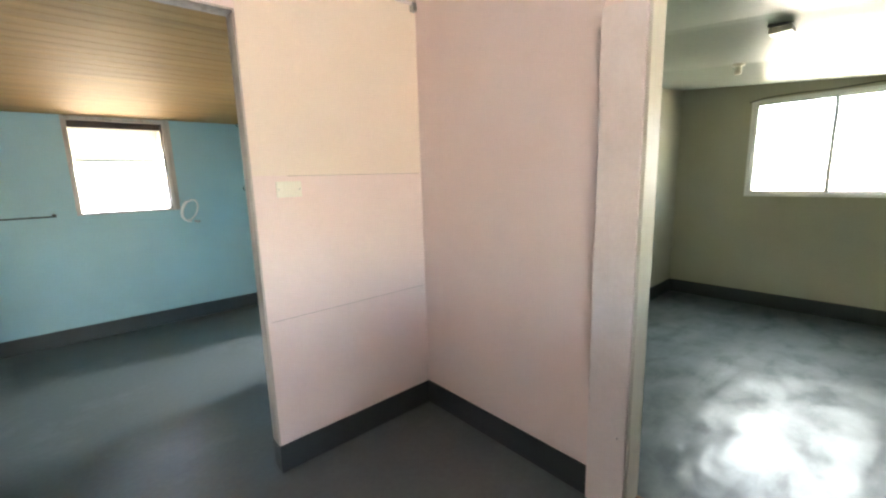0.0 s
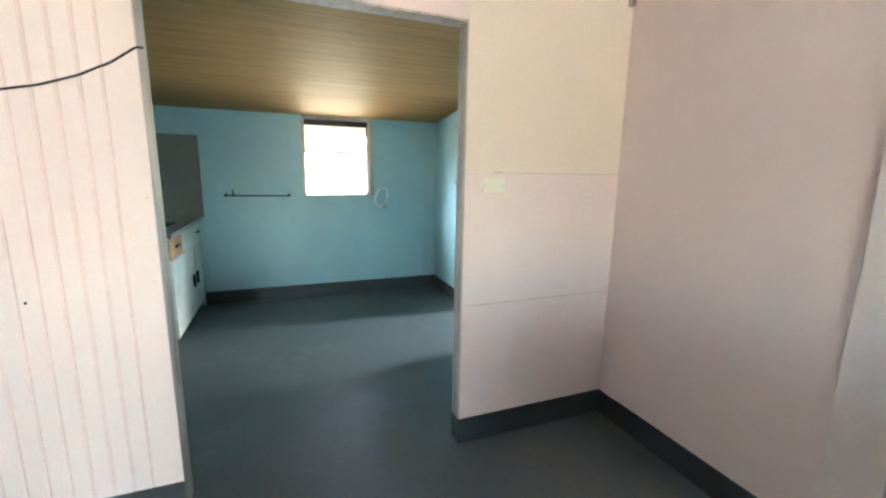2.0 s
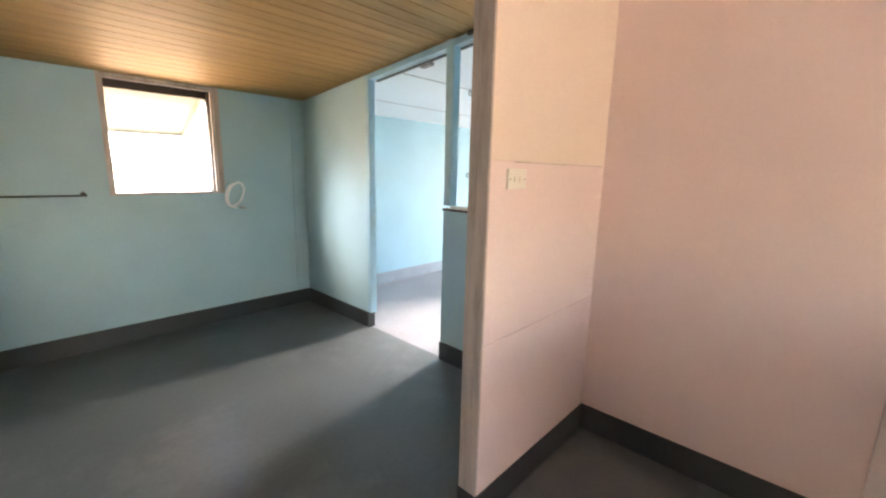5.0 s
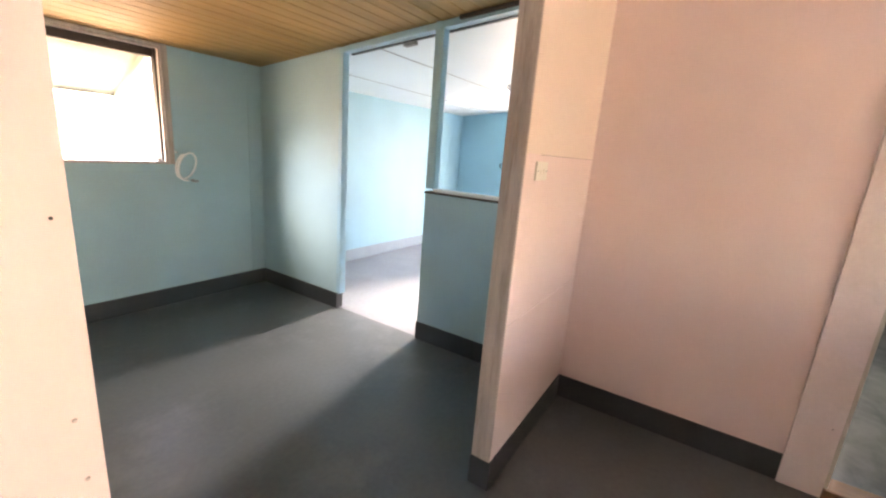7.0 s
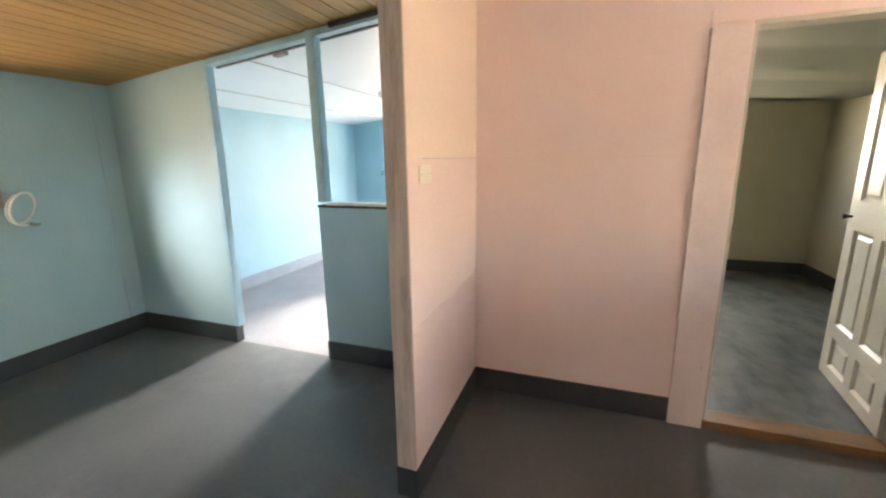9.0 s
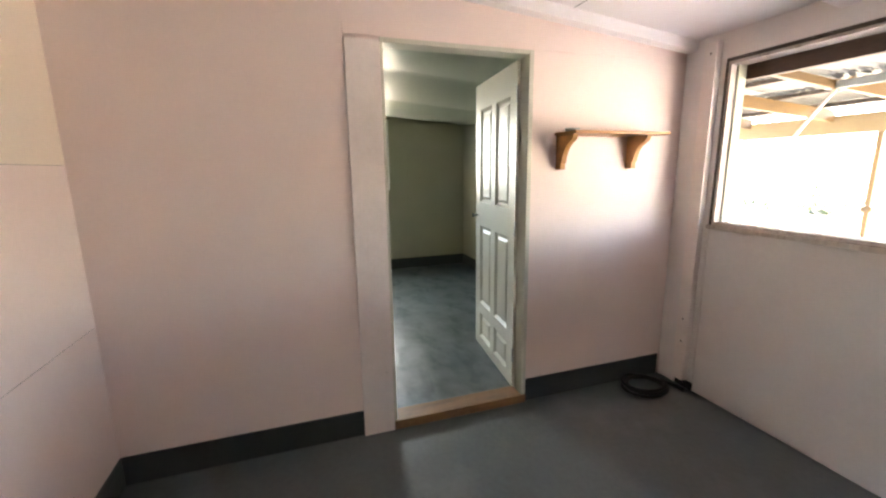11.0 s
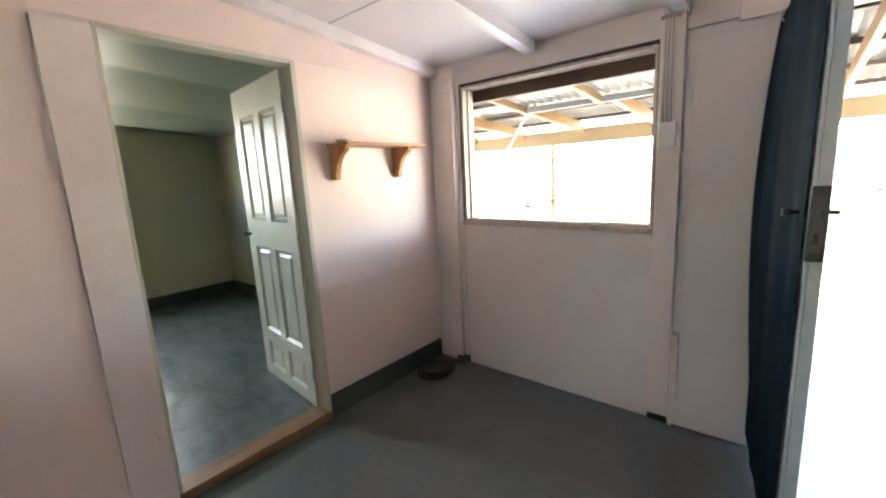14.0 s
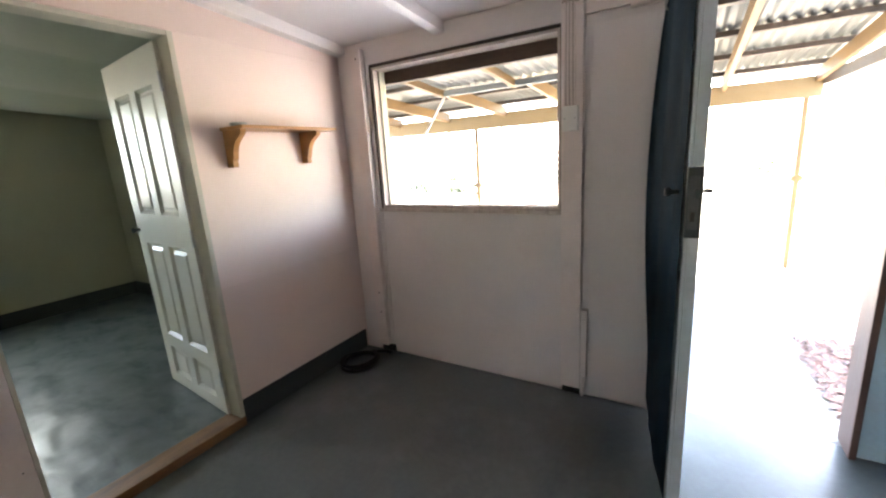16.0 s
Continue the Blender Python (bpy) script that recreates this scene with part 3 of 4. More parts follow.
def shutter(name_label, x0, x1, y_wall, sign, z_hinge, length, drop, stick_x, stick_foot, iron, timber, depth=0.017):
    """A top-hung corrugated shutter propped open, with its stick as a thing of its own."""
    th = thing("window_shutter", name_label, "shutter", "propped shutters")

    def zf(y):
        return z_hinge - drop * abs(y - y_wall) / length

    ya, yb = sorted((y_wall, y_wall + sign * length))
    part("iron_sheet", corrugated(x0 - 0.03, x1 + 0.03, ya, yb, lambda y: zf(y) + 0.002, depth=depth), iron, th, "corrugated iron sheet", smooth=True)
    for rx in (x0, (x0 + x1) / 2 - 0.02, x1 - 0.04) if depth > 0.01 else (x0, x1 - 0.04):
        bm = block(rx, rx + 0.04, ya, yb, -0.055, 0.0, 0.003)
        for v in bm.verts:
            v.co.z += zf(v.co.y)
        part("rail", bm, timber, th)
    for yy, mat in ((y_wall + sign * 0.03, DARKTIM), (y_wall + sign * (length - 0.03), GREYTIM)):
        bm = block(x0 - 0.02, x1 + 0.02, yy - 0.02, yy + 0.02, -0.052 if depth > 0.01 else -0.014, -0.004, 0.003)
        for v in bm.verts:
            v.co.z += zf(yy)
        part("batten", bm, timber if depth < 0.01 else mat, th)
    for hx in (x0 + 0.15, x1 - 0.15):
        part("hinge", block(hx - 0.03, hx + 0.03, y_wall - 0.004, y_wall + 0.004, z_hinge - 0.05, z_hinge + 0.02, 0.002), LOCKM, th)
    st = thing("prop_stick", "thin pale timber stick holding the shutter open", "stick", "prop sticks")
    ye = y_wall + sign * (length - 0.02)
    top = Vector((stick_x, ye, zf(ye) - 0.05))
    foot = Vector(stick_foot)
    part("stick", tube([foot, foot.lerp(top, 0.5) + Vector((0.004, 0, 0.006)), top], [0.009, 0.010, 0.009], 8), PALE, st)
    return th


shutter("corrugated iron window shutter with pine rails, propped open", 0.07, 1.40, YS - 0.115, -1, 2.045, 0.92, 0.085, 1.37, (1.30, YS - 0.05, 1.106), TIN, VERTIMBER)
part("flashing", block(0.07, 1.36, YS - 0.15, YS - 0.106, 1.905, 1.995, 0.003), HEADTIM, w1, "dark brown board over the window")

# ---- kitchen window and its shutter ----
w2 = setting(new("window_2"), "small unglazed kitchen window with a worn frame", "window")
frame_parts(w2, "y", YK - 0.01, YK + 0.105, 0.05, 0.80, 1.19, 2.07, 0.018, JAMB)
part("side_board", block(0.80, 0.845, YK - 0.018, YK, 1.19, 2.10, 0.003), JAMB, w2, "worn timber side board with nail holes")
part("top_board", block(0.03, 0.845, YK - 0.018, YK, 2.072, 2.088, 0.003), JAMB, w2)
part("side_board", block(0.03, 0.05, YK - 0.012, YK, 1.19, 2.07, 0.003), JAMB, w2)
part("dark_head", block(0.068, 0.782, YK + 0.05, YK + 0.10, 1.99, 2.052, 0.003), DARKTIM, w2, "dark brown board over the window")
part("dark_strip", block(0.768, 0.782, YK + 0.02, YK + 0.09, 1.21, 2.05, 0.002), DARKTIM, w2, "dark inner strip")
shutter("pale cream sheet kitchen shutter, propped open", 0.05, 0.82, YK + 0.115, 1, 2.11, 0.80, 0.40, 0.70, (0.76, YK + 0.06, 1.21), SHUTTERCREAM, SHUTTERCREAM, depth=0.003)

# ---- bedroom window ----
w3 = setting(new("window_3"), "white framed sliding bedroom window", "window")
frame_parts(w3, "x", XE - 0.012, XE + 0.07, 0.14, 1.31, 1.165, 2.085, 0.028, WHITEPL)
for a, b, px in ((0.168, 0.715, XE + 0.035), (0.685, 1.282, XE + 0.012)):
    sash = part("sash", block(px - 0.009, px + 0.009, b - 0.03, b, 1.193, 2.057, 0.002), WHITEPL, w3)
    part("sash_bar", block(px - 0.009, px + 0.009, a, a + 0.03, 1.193, 2.057, 0.002), WHITEPL, sash)
    part("sash_bar", block(px - 0.009, px + 0.009, a + 0.03, b - 0.03, 1.193, 1.22, 0.002), WHITEPL, sash)
    part("sash_bar", block(px - 0.009, px + 0.009, a + 0.03, b - 0.03, 2.031, 2.057, 0.002), WHITEPL, sash)
    gl = part("pane", block(px - 0.002, px + 0.002, a + 0.03, b - 0.03, 1.22, 2.031, 0.0), GLASS, sash)
    gl.visible_shadow = False

# ---- doorway to the bedroom ----
# solid strip drawn in place of the shadow line along the casing edge
setting(link("casing_shadow_strip", block(X0 - 0.0055, X0, 1.0325, 1.0345, 1.45, 2.03, 0), GREYPINK), "thin strip standing in for the shadow line beside the casing", "gap")
setting(link("door_casing", block(X0 - 0.022, X0, 0.866, 1.032, 0.0, 2.035, 0.003), PALE), "wide flat pale door casing", "casing")
setting(link("door_casing", block(X0 - 0.016, X0 + 0.092, 0.85, 0.8645, 0.054, 2.0495, 0.003), DOORWHITE), "cream white door jamb", "jamb")
setting(link("door_casing", block(X0 - 0.02, X0 + 0.092, 0.0405, 0.067, 0.054, 2.0495, 0.004), DOORWHITE), "cream white door jamb", "jamb")
setting(link("door_casing", block(X0 - 0.016, X0 + 0.092, 0.067, 0.85, 2.028, 2.0495, 0.003), DOORWHITE), "cream white door head", "jamb")
setting(link("threshold", block(X0 - 0.025, X0 + 0.10, 0.0405, 0.8645, 0.0, 0.054, 0.006), THRESH), "worn brown hardwood door threshold", "threshold")


def panelled(w, h, t, cols, rows, mat, depth=0.011):
    """A panelled door leaf from the hinge at the origin along +x, thickness along y; its recessed fields have raised bevelled middles on both faces."""
    bm = bmesh.new()
    xs = sorted({0, w, *(c for p in cols for c in p)})
    zs = sorted({0, h, *(r for p in rows for r in p)})
    for side in (0, 1):
        y = t if side else 0.0
        s = 1 if side else -1
        for i in range(len(xs) - 1):
            for j in range(len(zs) - 1):
                a, b, c, d = xs[i], xs[i + 1], zs[j], zs[j + 1]
                ring = lambda o, yy: [bm.verts.new((p, yy, q)) for p, q in ((a + o, c + o), (b - o, c + o), (b - o, d - o), (a + o, d - o))]
                if (a, b) in cols and (c, d) in rows:
                    rs = [ring(0, y), ring(0.017, y - s * depth), ring(0.027, y - s * depth), ring(0.044, y - s * depth * 0.35)]
                    for r0, r1 in zip(rs, rs[1:]):
                        for k in range(4):
                            bm.faces.new((r0[k], r0[(k + 1) % 4], r1[(k + 1) % 4], r1[k]))
                    bm.faces.new(rs[-1])
                else:
                    bm.faces.new(ring(0, y))
    for p, q in (((0, 0), (w, 0)), ((w, 0), (w, h)), ((w, h), (0, h)), ((0, h), (0, 0))):
        bm.faces.new([bm.verts.new(v) for v in ((p[0], 0, p[1]), (q[0], 0, q[1]), (q[0], t, q[1]), (p[0], t, p[1]))])
    bmesh.ops.remove_doubles(bm, verts=bm.verts, dist=0.0004)
    bmesh.ops.recalc_face_normals(bm, faces=bm.faces)
    return bm


d1 = setting(new("door_1"), "cream white six panel bedroom door standing open", "door")
d1.matrix_world = pose(1.676, 0.050, 0.062, 0, 0, -6)
W1 = 0.772
cols = ((0.105, 0.345), (0.43, 0.667))
part("leaf", panelled(W1, 1.958, 0.036, cols, ((0.075, 0.268), (0.352, 0.955), (1.13, 1.785)), DOORWHITE, 0.016), DOORWHITE, d1)
for hz in (0.22, 1.02, 1.78):
    part("hinge", tube([(-0.004, 0.036, hz - 0.045), (-0.004, 0.036, hz + 0.045)], 0.007, 8), STEEL, d1)
bm = tube([(0.722, 0.038, 1.03), (0.722, 0.062, 1.03), (0.722, 0.068, 1.03), (0.722, 0.078, 1.03), (0.722, 0.082, 1.03)], [0.008, 0.008, 0.016, 0.017, 0.010], 14)
part("door_handle", bm, DARKSTEEL, d1, "dull grey door knob", smooth=True)

# ---- shelf ----
sh = thing("wall_shelf", "small orange pine wall shelf on two shaped brackets", "shelf")
part("board", block(X0 - 0.20, X0 - T - 0.001, -0.75, -0.112, 1.612, 1.628, 0.003), PINE, sh)
for by in (-0.155, -0.65):
    bm = bmesh.new()
    prof = [(0.0, 1.612), (-0.155, 1.612), (-0.155, 1.598), (-0.146, 1.584), (-0.122, 1.570), (-0.097, 1.552), (-0.078, 1.527), (-0.066, 1.498), (-0.060, 1.470), (-0.050, 1.458), (-0.050, 1.425), (0.0, 1.425)]
    f = [bm.verts.new((X0 - T - 0.001 + p, by, q)) for p, q in prof]
    g = [bm.verts.new((X0 - T - 0.001 + p, by + 0.03, q)) for p, q in prof]
    bm.faces.new(f)
    bm.faces.new(g)
    for i in range(len(prof)):
        j = (i + 1) % len(prof)
        bm.faces.new((f[i], f[j], g[j], g[i]))
    bmesh.ops.recalc_face_normals(bm, faces=bm.faces)
    part("bracket", bm, PINE, sh)
dish = thing("small_dish", "small grey dish resting at the end of the shelf", "dish")
bm = tube([(X0 - 0.10, -0.16, 1.629), (X0 - 0.10, -0.16, 1.635), (X0 - 0.10, -0.16, 1.645)], [0.028, 0.038, 0.042], 16)
part("bowl", bm, STEEL, dish, smooth=True)

# ---- switches, cables, conduits ----
def plate(label, x0, x1, y, z0, z1, out, mat, rockers, category="switch"):
    th = thing("wall_switch", label, category)
    ya, yb = sorted((y, y + out))
    part("plate", block(x0, x1, ya, yb, z0, z1, 0.004), mat, th)
    s = 1 if out > 0 else -1
    for rx, rz in rockers:
        a, b = sorted((y + out, y + out + s * 0.004))
        part("rocker", block(rx - 0.007, rx + 0.007, a, b, rz - 0.010, rz + 0.010, 0.0015), mat, th)
    for ex in (x0 + 0.012, x1 - 0.012):
        a, b = sorted((y + out, y + out + s * 0.002))
        part("screw", block(ex - 0.003, ex + 0.003, a, b, (z0 + z1) / 2 - 0.003, (z0 + z1) / 2 + 0.003, 0.001), STEEL, th)
    return th


plate("ivory double light switch on the pink wall", 0.742, 0.862, Y0 - T, 1.372, 1.446, -0.010, PLASTIC, ((0.785, 1.409), (0.818, 1.409)))
plate("white surface socket box on the stud", -0.002, 0.074, YS + 0.045, 1.497, 1.618, 0.032, WHITEPL, ((0.036, 1.58), (0.036, 1.535)), "socket")
for i, cx in enumerate((0.022, 0.036, 0.05, 0.066)):
    cb = thing("cable", "painted over white cable running up the stud", "cable", "cables on the stud")
    pts = [(cx + 0.004 * math.sin(3 * z + i), YS + 0.049, z) for z in (1.618, 1.7, 1.8, 1.9, 2.0, 2.08)] + [(cx + 0.002, YS + 0.06, 2.13)]
    part("sheath", tube(pts, 0.0045, 8), PALE, cb, smooth=True)
# darker strip laid on the stud paints the shade between the cables
setting(link("cable_shade_strip", block(0.018, 0.070, YS + 0.045, YS + 0.0465, 1.62, 2.11, 0), JAMB), "darker strip standing in for the shade between the bunched cables", "gap")
# added saddle shape, filling in for a messy dark blotch on the cables
clip = thing("cable_blotch_saddle", "saddle shape added for the dark blotch over the bunched cables", "clip")
part("saddle", tube([(0.008, YS + 0.046, 2.092), (0.014, YS + 0.058, 2.094), (0.044, YS + 0.062, 2.097), (0.072, YS + 0.058, 2.098), (0.080, YS + 0.046, 2.098)], 0.008, 8), JAMB, clip, smooth=True)
lw = thing("cable", "thin dark cable strung across the boarded wall", "cable")
pts = [(-0.634, Y0 + 0.03, 1.893), (-0.640, Y0 - 0.012, 1.884), (-0.652, Y0 - 0.018, 1.876), (-0.72, Y0 - 0.018, 1.825), (-0.82, Y0 - 0.018, 1.772), (-0.93, Y0 - 0.018, 1.731), (-1.06, Y0 - 0.018, 1.702), (-1.3, Y0 - 0.018, 1.69), (-1.7, Y0 - 0.018, 1.73), (-2.58, Y0 - 0.018, 1.9)]
part("sheath", tube(pts, 0.004, 8), RUBBER, lw, smooth=True)
cd = thing("conduit", "thin pale painted conduit along the top of the pink wall", "conduit")
part("pipe", tube([(-0.6, Y0 - 0.02, 2.385), (0.9, Y0 - 0.02, 2.385), (1.575, Y0 - 0.02, 2.385)], 0.010, 10), PALE, cd, smooth=True)
part("end_clip", block(1.562, 1.59, Y0 - 0.036, Y0 - T - 0.001, 2.345, 2.39, 0.004), STEEL, cd)

# ---- black hose coiled in the corner ----
hs = thing("coiled_hose", "black rubber hose coiled loosely on the floor", "hose")
pts = []
for i in range(150):
    a = 2 * math.pi * i / 40
    r = 0.120 + 0.012 * math.sin(i * 0.21) + 0.006 * math.sin(i * 0.057)
    pts.append((1.455 + r * math.cos(a), -0.775 + 1.05 * r * math.sin(a), 0.0105 + 0.014 * (i // 40) * (0.7 + 0.3 * math.sin(a * 0.5) ** 2)))
pts += [(1.47, -0.90, 0.03), (1.44, -0.95, 0.016), (1.40, -0.985, 0.010), (1.345, -0.988, 0.010)]
part("hose", tube(pts, 0.0105, 8), RUBBER, hs, smooth=True)

# ---- front door with its curtain ----
d2 = setting(new("door_2"), "pale blue grey front door standing open inwards", "door")
d2.matrix_world = pose(-0.405, -1.03, 0.012, 0, 0, 97.2)
WD = 0.745
part("leaf", panelled(WD, 1.99, 0.032, ((0.1, 0.345), (0.4, 0.645)), ((0.2, 0.85), (1.0, 1.85)), DOORBLUE), DOORBLUE, d2)
part("edge_strip", block(WD - 0.016, WD, -0.012, 0.0, 0.0, 1.99, 0.004), DOORBLUE, d2, "pale glossy moulding along the door edge")
lock = part("lock_case", block(WD - 0.03, WD + 0.004, -0.014, 0.033, 1.10, 1.325, 0.005), LOCKM, d2, "dark rim lock with lever and knob")
part("lever", tube([(WD - 0.04, 0.04, 1.245), (WD - 0.04, 0.058, 1.245), (WD - 0.075, 0.062, 1.24)], 0.008, 10), LOCKM, lock, smooth=True)
part("knob", tube([(WD - 0.035, -0.030, 1.245), (WD - 0.035, -0.050, 1.245), (WD - 0.035, -0.056, 1.245), (WD - 0.035, -0.070, 1.245)], [0.007, 0.007, 0.015, 0.012], 12), LOCKM, lock, smooth=True)
part("face_plate", block(WD + 0.004, WD + 0.007, -0.006, 0.022, 1.13, 1.295, 0.001), DARKSTEEL, lock, "worn grey face plate")
part("deadbolt", block(WD + 0.006, WD + 0.010, 0.0, 0.013, 1.155, 1.185, 0.001), BLACK, lock)
part("latch", block(WD + 0.002, WD + 0.012, 0.009, 0.023, 1.225, 1.255, 0.002), LOCKM, lock)
for hz in (0.25, 1.0, 1.75):
    part("hinge", tube([(-0.006, 0.0, hz - 0.05), (-0.006, 0.0, hz + 0.05)], 0.008, 8), STEEL, d2)

cu = thing("curtain", "dark navy cloth curtain hung over the inside of the open door", "curtain")
cu.matrix_world = d2.matrix_world.copy()
bm = bmesh.new()
nu, nv = 90, 60
grid = []
for j in range(nv + 1):
    v = j / nv
    z = 0.10 + 1.86 * v
    row = []
    for i in range(nu + 1):
        u = i / nu
        fold = math.sin(u * 2 * math.pi * 3.2 + 0.9 * math.sin(2.4 * v)) * 0.6 + math.sin(u * 2 * math.pi * 5.3 + 1.3 + 0.6 * v) * 0.22
        amp = (0.004 + 0.013 * math.sin(math.pi * min(1, 1.2 * (1 - v)))) * (1 - 0.75 * u ** 4)
        belly = 0.017 + 0.029 * (1 - u ** 4) + 0.030 * math.sin(math.pi * min(1, (1 - v) * 1.15) ** 0.9) * (1 - 0.95 * u)
        along = 0.03 + 0.708 * u - 0.03 * math.sin(math.pi * v) * (1 - u)
        row.append(bm.verts.new((along, -(belly + amp * fold), z + 0.04 * u * v)))
    grid.append(row)
for j in range(nv):
    for i in range(nu):
        bm.faces.new((grid[j][i], grid[j][i + 1], grid[j + 1][i + 1], grid[j + 1][i]))
bmesh.ops.solidify(bm, geom=bm.faces[:], thickness=0.003)
part("cloth", bm, NAVY, cu, smooth=True)
part("rod", tube([(0.02, -0.006, 1.945), (0.70, -0.006, 1.97)], 0.005, 10), STEEL, cu)
for rx in (0.16, 0.5):
    ring = [(rx, -0.028 + 0.030 * math.cos(a), 1.945 + 0.03 * math.sin(a)) for a in [2 * math.pi * k / 20 for k in range(20)]]
    part("ring", tube(ring, 0.0035, 8, closed=True), STEEL, cu, smooth=True)

setting(link("door_frame", block(-0.40, -0.392, YS - 0.105, YS + 0.004, 0.0, 2.02, 0.002), JAMB), "worn timber jamb of the front doorway", "jamb")
setting(link("door_frame", block(-1.195, -1.168, YS - 0.13, YS + 0.03, 0.0, 2.02, 0.004), REDBROWN), "red brown stained jamb of the front doorway", "jamb")
setting(link("door_frame", block(-1.168, -0.40, YS - 0.105, YS + 0.004, 2.005, 2.02, 0.002), JAMB), "worn timber head of the front doorway", "jamb")
setting(link("wall_panel", block(-1.75, -1.197, YS, YS + 0.02, 0.012, 2.0, 0.004), PANELBLUE), "pale blue painted board beside the doorway", "panel")

# ---- kitchen: cabinet, worktop, sink, rail ----
cab = thing("kitchen_cabinet", "old white base cabinet with chipped doors and drawers", "cabinet")
CX, CY0, CY1 = -1.06, 4.05, 5.262
part("body", block(XKW + 0.01, CX, CY0, CY1, 0.075, 0.925, 0.003), CABWHITE, cab)
part("plinth", block(XKW + 0.02, CX - 0.06, CY0 + 0.02, CY1 - 0.01, 0.0, 0.075, 0.002), DARKTIM, cab)
part("foot", block(CX - 0.06, CX - 0.005, CY0 + 0.005, CY0 + 0.05, 0.0, 0.074, 0.003), DARKTIM, cab)
for a, b, hy in ((CY0 + 0.005, 4.842, 4.765), (4.85, CY1 - 0.004, 4.93)):
    dr = part("door", block(CX, CX + 0.018, a, b, 0.085, 0.735, 0.003), CABWHITE, cab)
    part("handle", block(CX + 0.018, CX + 0.040, hy - 0.018, hy + 0.018, 0.345, 0.465, 0.005), BLACK, dr, "black pull handle")
for a, b, mat, hy in ((CY0 + 0.005, 4.47, RAWBOARD, 4.27), (4.478, CY1 - 0.004, CABWHITE, 5.14)):
    dr = part("drawer", block(CX, CX + 0.016, a, b, 0.745, 0.915, 0.003), mat, cab, "bare timber drawer front" if mat is RAWBOARD else "")
    part("handle", block(CX + 0.016, CX + 0.036, hy - 0.06, hy + 0.06, 0.825, 0.848, 0.005), BLACK, dr, "black pull handle")
wt = thing("worktop", "grey worn laminate worktop over the cabinet", "worktop")
bm = bmesh.new()
sx0, sx1, sy0, sy1 = -1.50, -1.14, 4.30, 4.86
for a, b, c, d in ((XKW + 0.002, sx0, CY0 - 0.02, YK - 0.002), (sx1, CX + 0.035, CY0 - 0.02, YK - 0.002), (sx0, sx1, CY0 - 0.02, sy0), (sx0, sx1, sy1, YK - 0.002)):
    add_box(bm, a, b, c, d, 0.926, 0.966, 0.0)
bmesh.ops.remove_doubles(bm, verts=bm.verts, dist=0.0005)
part("slab", bm, LAMINATE, wt)
part("edge_strip", block(CX + 0.035, CX + 0.039, CY0 - 0.02, YK - 0.004, 0.927, 0.964, 0.001), STEEL, wt)
sk = thing("sink", "dark stainless steel sink bowl in the worktop", "sink")
bm = bmesh.new()
rim = [(sx0 - 0.015, sy0 - 0.015, 0.9675), (sx1 + 0.015, sy0 - 0.015, 0.9675), (sx1 + 0.015, sy1 + 0.015, 0.9675), (sx0 - 0.015, sy1 + 0.015, 0.9675)]
lip = [(sx0 + 0.004, sy0 + 0.004, 0.970), (sx1 - 0.004, sy0 + 0.004, 0.970), (sx1 - 0.004, sy1 - 0.004, 0.970), (sx0 + 0.004, sy1 - 0.004, 0.970)]
bot = [(sx0 + 0.04, sy0 + 0.04, 0.80), (sx1 - 0.04, sy0 + 0.04, 0.80), (sx1 - 0.04, sy1 - 0.04, 0.80), (sx0 + 0.04, sy1 - 0.04, 0.80)]
rr = [[bm.verts.new(p) for p in q] for q in (rim, lip, bot)]
for r0, r1 in zip(rr, rr[1:]):
    for i in range(4):
        bm.faces.new((r0[i], r0[(i + 1) % 4], r1[(i + 1) % 4], r1[i]))
bm.faces.new(rr[2])
bmesh.ops.recalc_face_normals(bm, faces=bm.faces)
part("bowl", bm, LOCKM, sk)
part("waste", tube([((sx0 + sx1) / 2, 4.58, 0.80), ((sx0 + sx1) / 2, 4.58, 0.806)], [0.04, 0.034], 16), BLACK, sk)
setting(link("splashback", block(XKW + 0.002, -0.985, YK - 0.006, YK, 0.967, 1.82, 0.002), material("dull_grey_splash_sheet", (0.185, 0.19, 0.18), 0.5, 0.08, 3, 60, 0.12)), "dull grey splashback sheet on the blue wall", "splashback")

ra = thing("towel_rail", "thin dark metal towel rail on the blue wall", "rail")
part("bar", tube([(-0.775, YK - 0.058, 1.20), (-0.11, YK - 0.058, 1.197)], 0.0075, 10), LOCKM, ra, smooth=True)
for rx in (-0.76, -0.69, -0.125):
    part("bracket", tube([(rx, YK, 1.205), (rx, YK - 0.06, 1.20)], [0.018, 0.010], 10), LOCKM, ra, smooth=True)
part("hook", tube([(-0.69, YK - 0.05, 1.20), (-0.69, YK - 0.056, 1.235), (-0.69, YK - 0.035, 1.255)], 0.006, 8), LOCKM, ra, smooth=True)

ho = thing("hose_loop", "pale plastic hose loop hanging beside the window", "hose")
pts = []
for i in range(46):
    a = math.pi * 0.55 + 2 * math.pi * i / 30
    pts.append((0.905 + (0.062 + 0.0006 * i) * math.cos(a - 0.35) + 0.0009 * i, YK - 0.014 - 0.0007 * i, 1.175 + (0.098 + 0.0004 * i) * math.sin(a)))
part("tube", tube(pts, 0.0088, 8), HOSEPALE, ho, smooth=True)
part("nozzle", tube([(0.955, YK - 0.03, 1.062), (0.985, YK - 0.03, 1.05), (1.01, YK - 0.03, 1.052)], [0.011, 0.012, 0.009], 10), STEEL, ho, smooth=True)
part("hook", tube([(0.85, YK, 1.29), (0.85, YK - 0.05, 1.285)], 0.006, 8), STEEL, ho)

